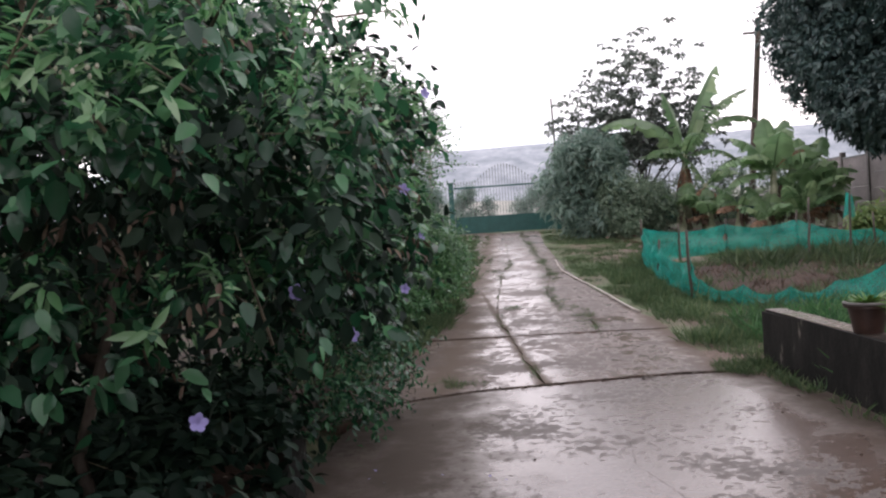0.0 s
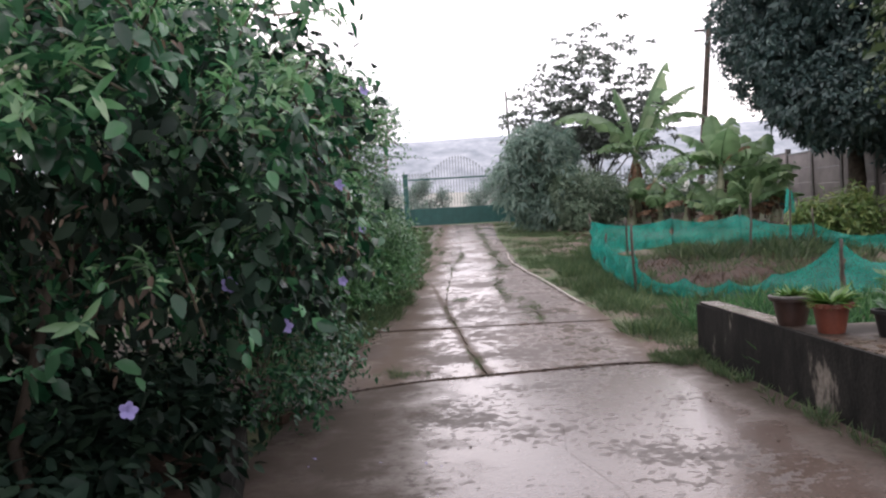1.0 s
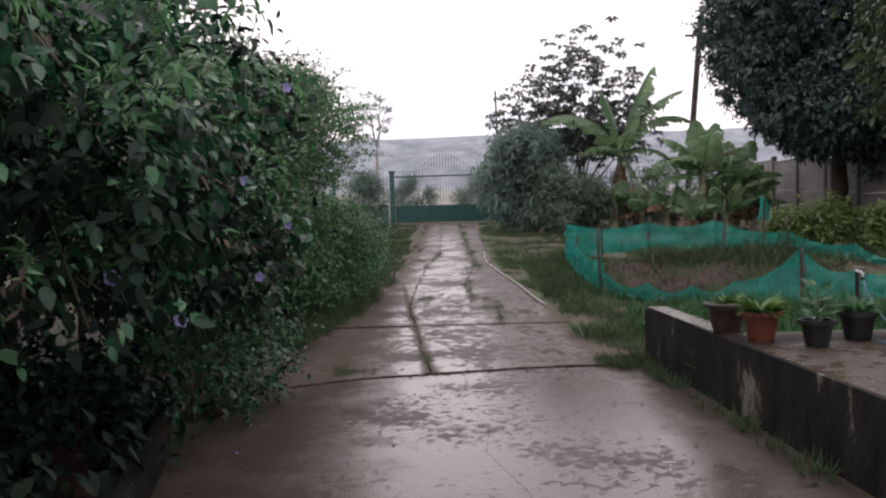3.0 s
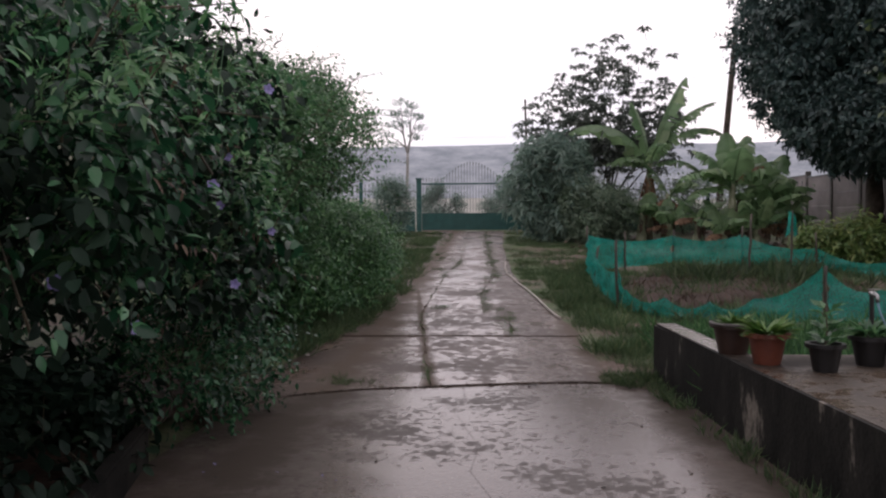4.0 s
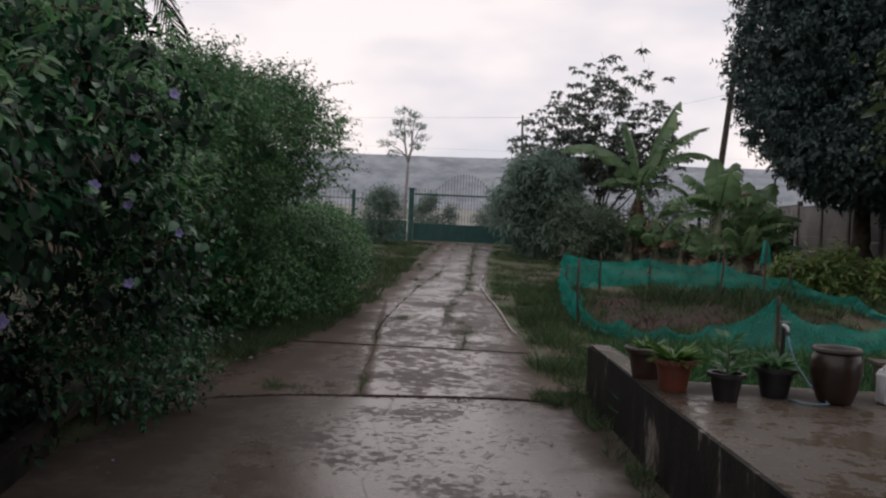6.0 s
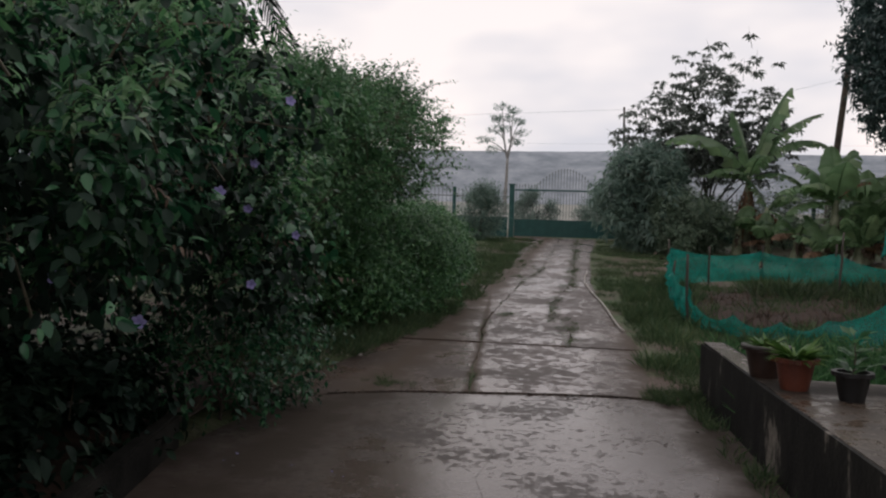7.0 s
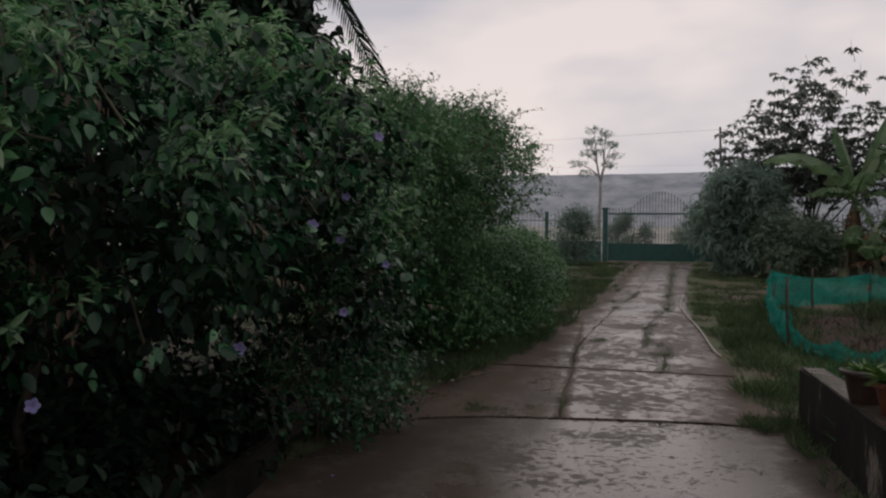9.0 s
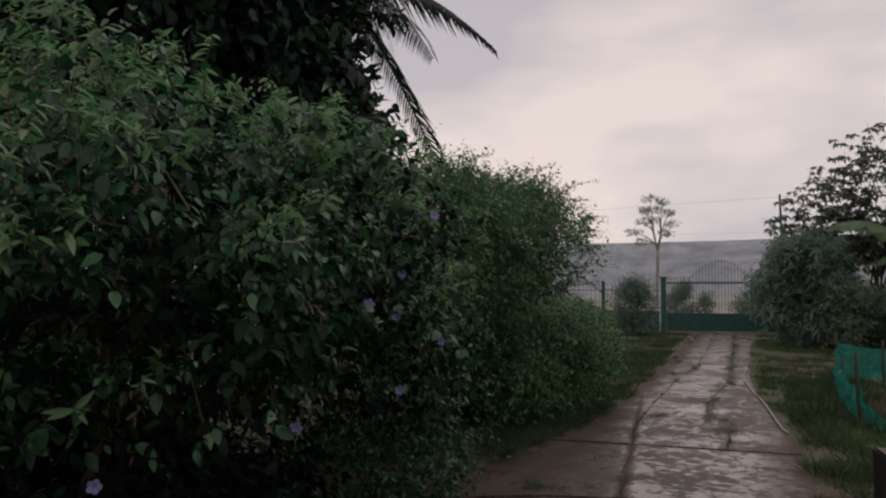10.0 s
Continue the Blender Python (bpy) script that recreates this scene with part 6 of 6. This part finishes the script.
build_lamp_post()


def build_stool():
    t = thing("plank_bench", (4.55, 8.6, 0.0), "low weathered plank bench in the weeds", "bench")
    bm = bmesh.new()
    box(bm, (-0.3, -0.14, 0.36), (0.3, 0.14, 0.4), 0.006)
    part("plank", bm, M_WOOD, t)
    for x in (-0.22, 0.22):
        bm = bmesh.new()
        box(bm, (x - 0.03, -0.1, -0.05), (x + 0.03, 0.1, 0.36))
        part("leg", bm, M_WOOD, t)


build_stool()


# ---------- small tree beyond the gate ----------
def build_far_tree():
    o = (-5.85, 62.0, 1.2)
    t = thing("slender_tree", o, "slender bare-trunked tree beyond the gate", "tree")
    bm = bmesh.new()
    tube(bm, bend((0, 0, -0.2), (0.1, 0, 5.2), 0, 8, 0.03), [0.15 - 0.007 * i for i in range(9)], 8)
    part("trunk", bm, M_PALEBARK, t, smooth=True)
    pads = []
    for ex, ez, root in ((-0.75, 8.1, 0), (-0.35, 8.9, 0), (0.35, 8.8, 1), (0.85, 7.9, 1), (1.0, 7.2, 1), (-1.0, 7.3, 0), (-1.5, 6.5, 0), (0.1, 8.2, 1), (-0.3, 7.4, 0), (0.6, 6.5, 1), (-1.1, 5.9, 0)):
        bm = bmesh.new()
        e = Vector((ex, 0.6 * rng.normal(), ez))
        mid = Vector((0.1 + (0.3 if root else -0.35) * 0.8, 0, 6.4 + 0.2 * rng.random())) if ez > 6.6 else Vector((0.05, 0, 5.6))
        tube(bm, bend((0.1, 0, 5.1), mid, 0, 3, 0.02)[:-1] + bend(mid, e, 0.1, 4, 0.02), [0.07, 0.066, 0.06, 0.052, 0.042, 0.034, 0.024, 0.012], 5)
        part("limb", bm, M_PALEBARK, t, smooth=True)
        pads.append((e.x + o[0], e.y + o[1], e.z + o[2], 0.62, 0.62, 0.16))
    p, d = on_blobs(pads, 420, 0.9, -9, 1.5, 0.05)
    leaves_part("crown", t, o, LEAF_SLIM, shoots(p, d, 5, 0.2, 0.2, 0.1, 0.1, 0.6), M_HAZEDLEAF)


build_far_tree()
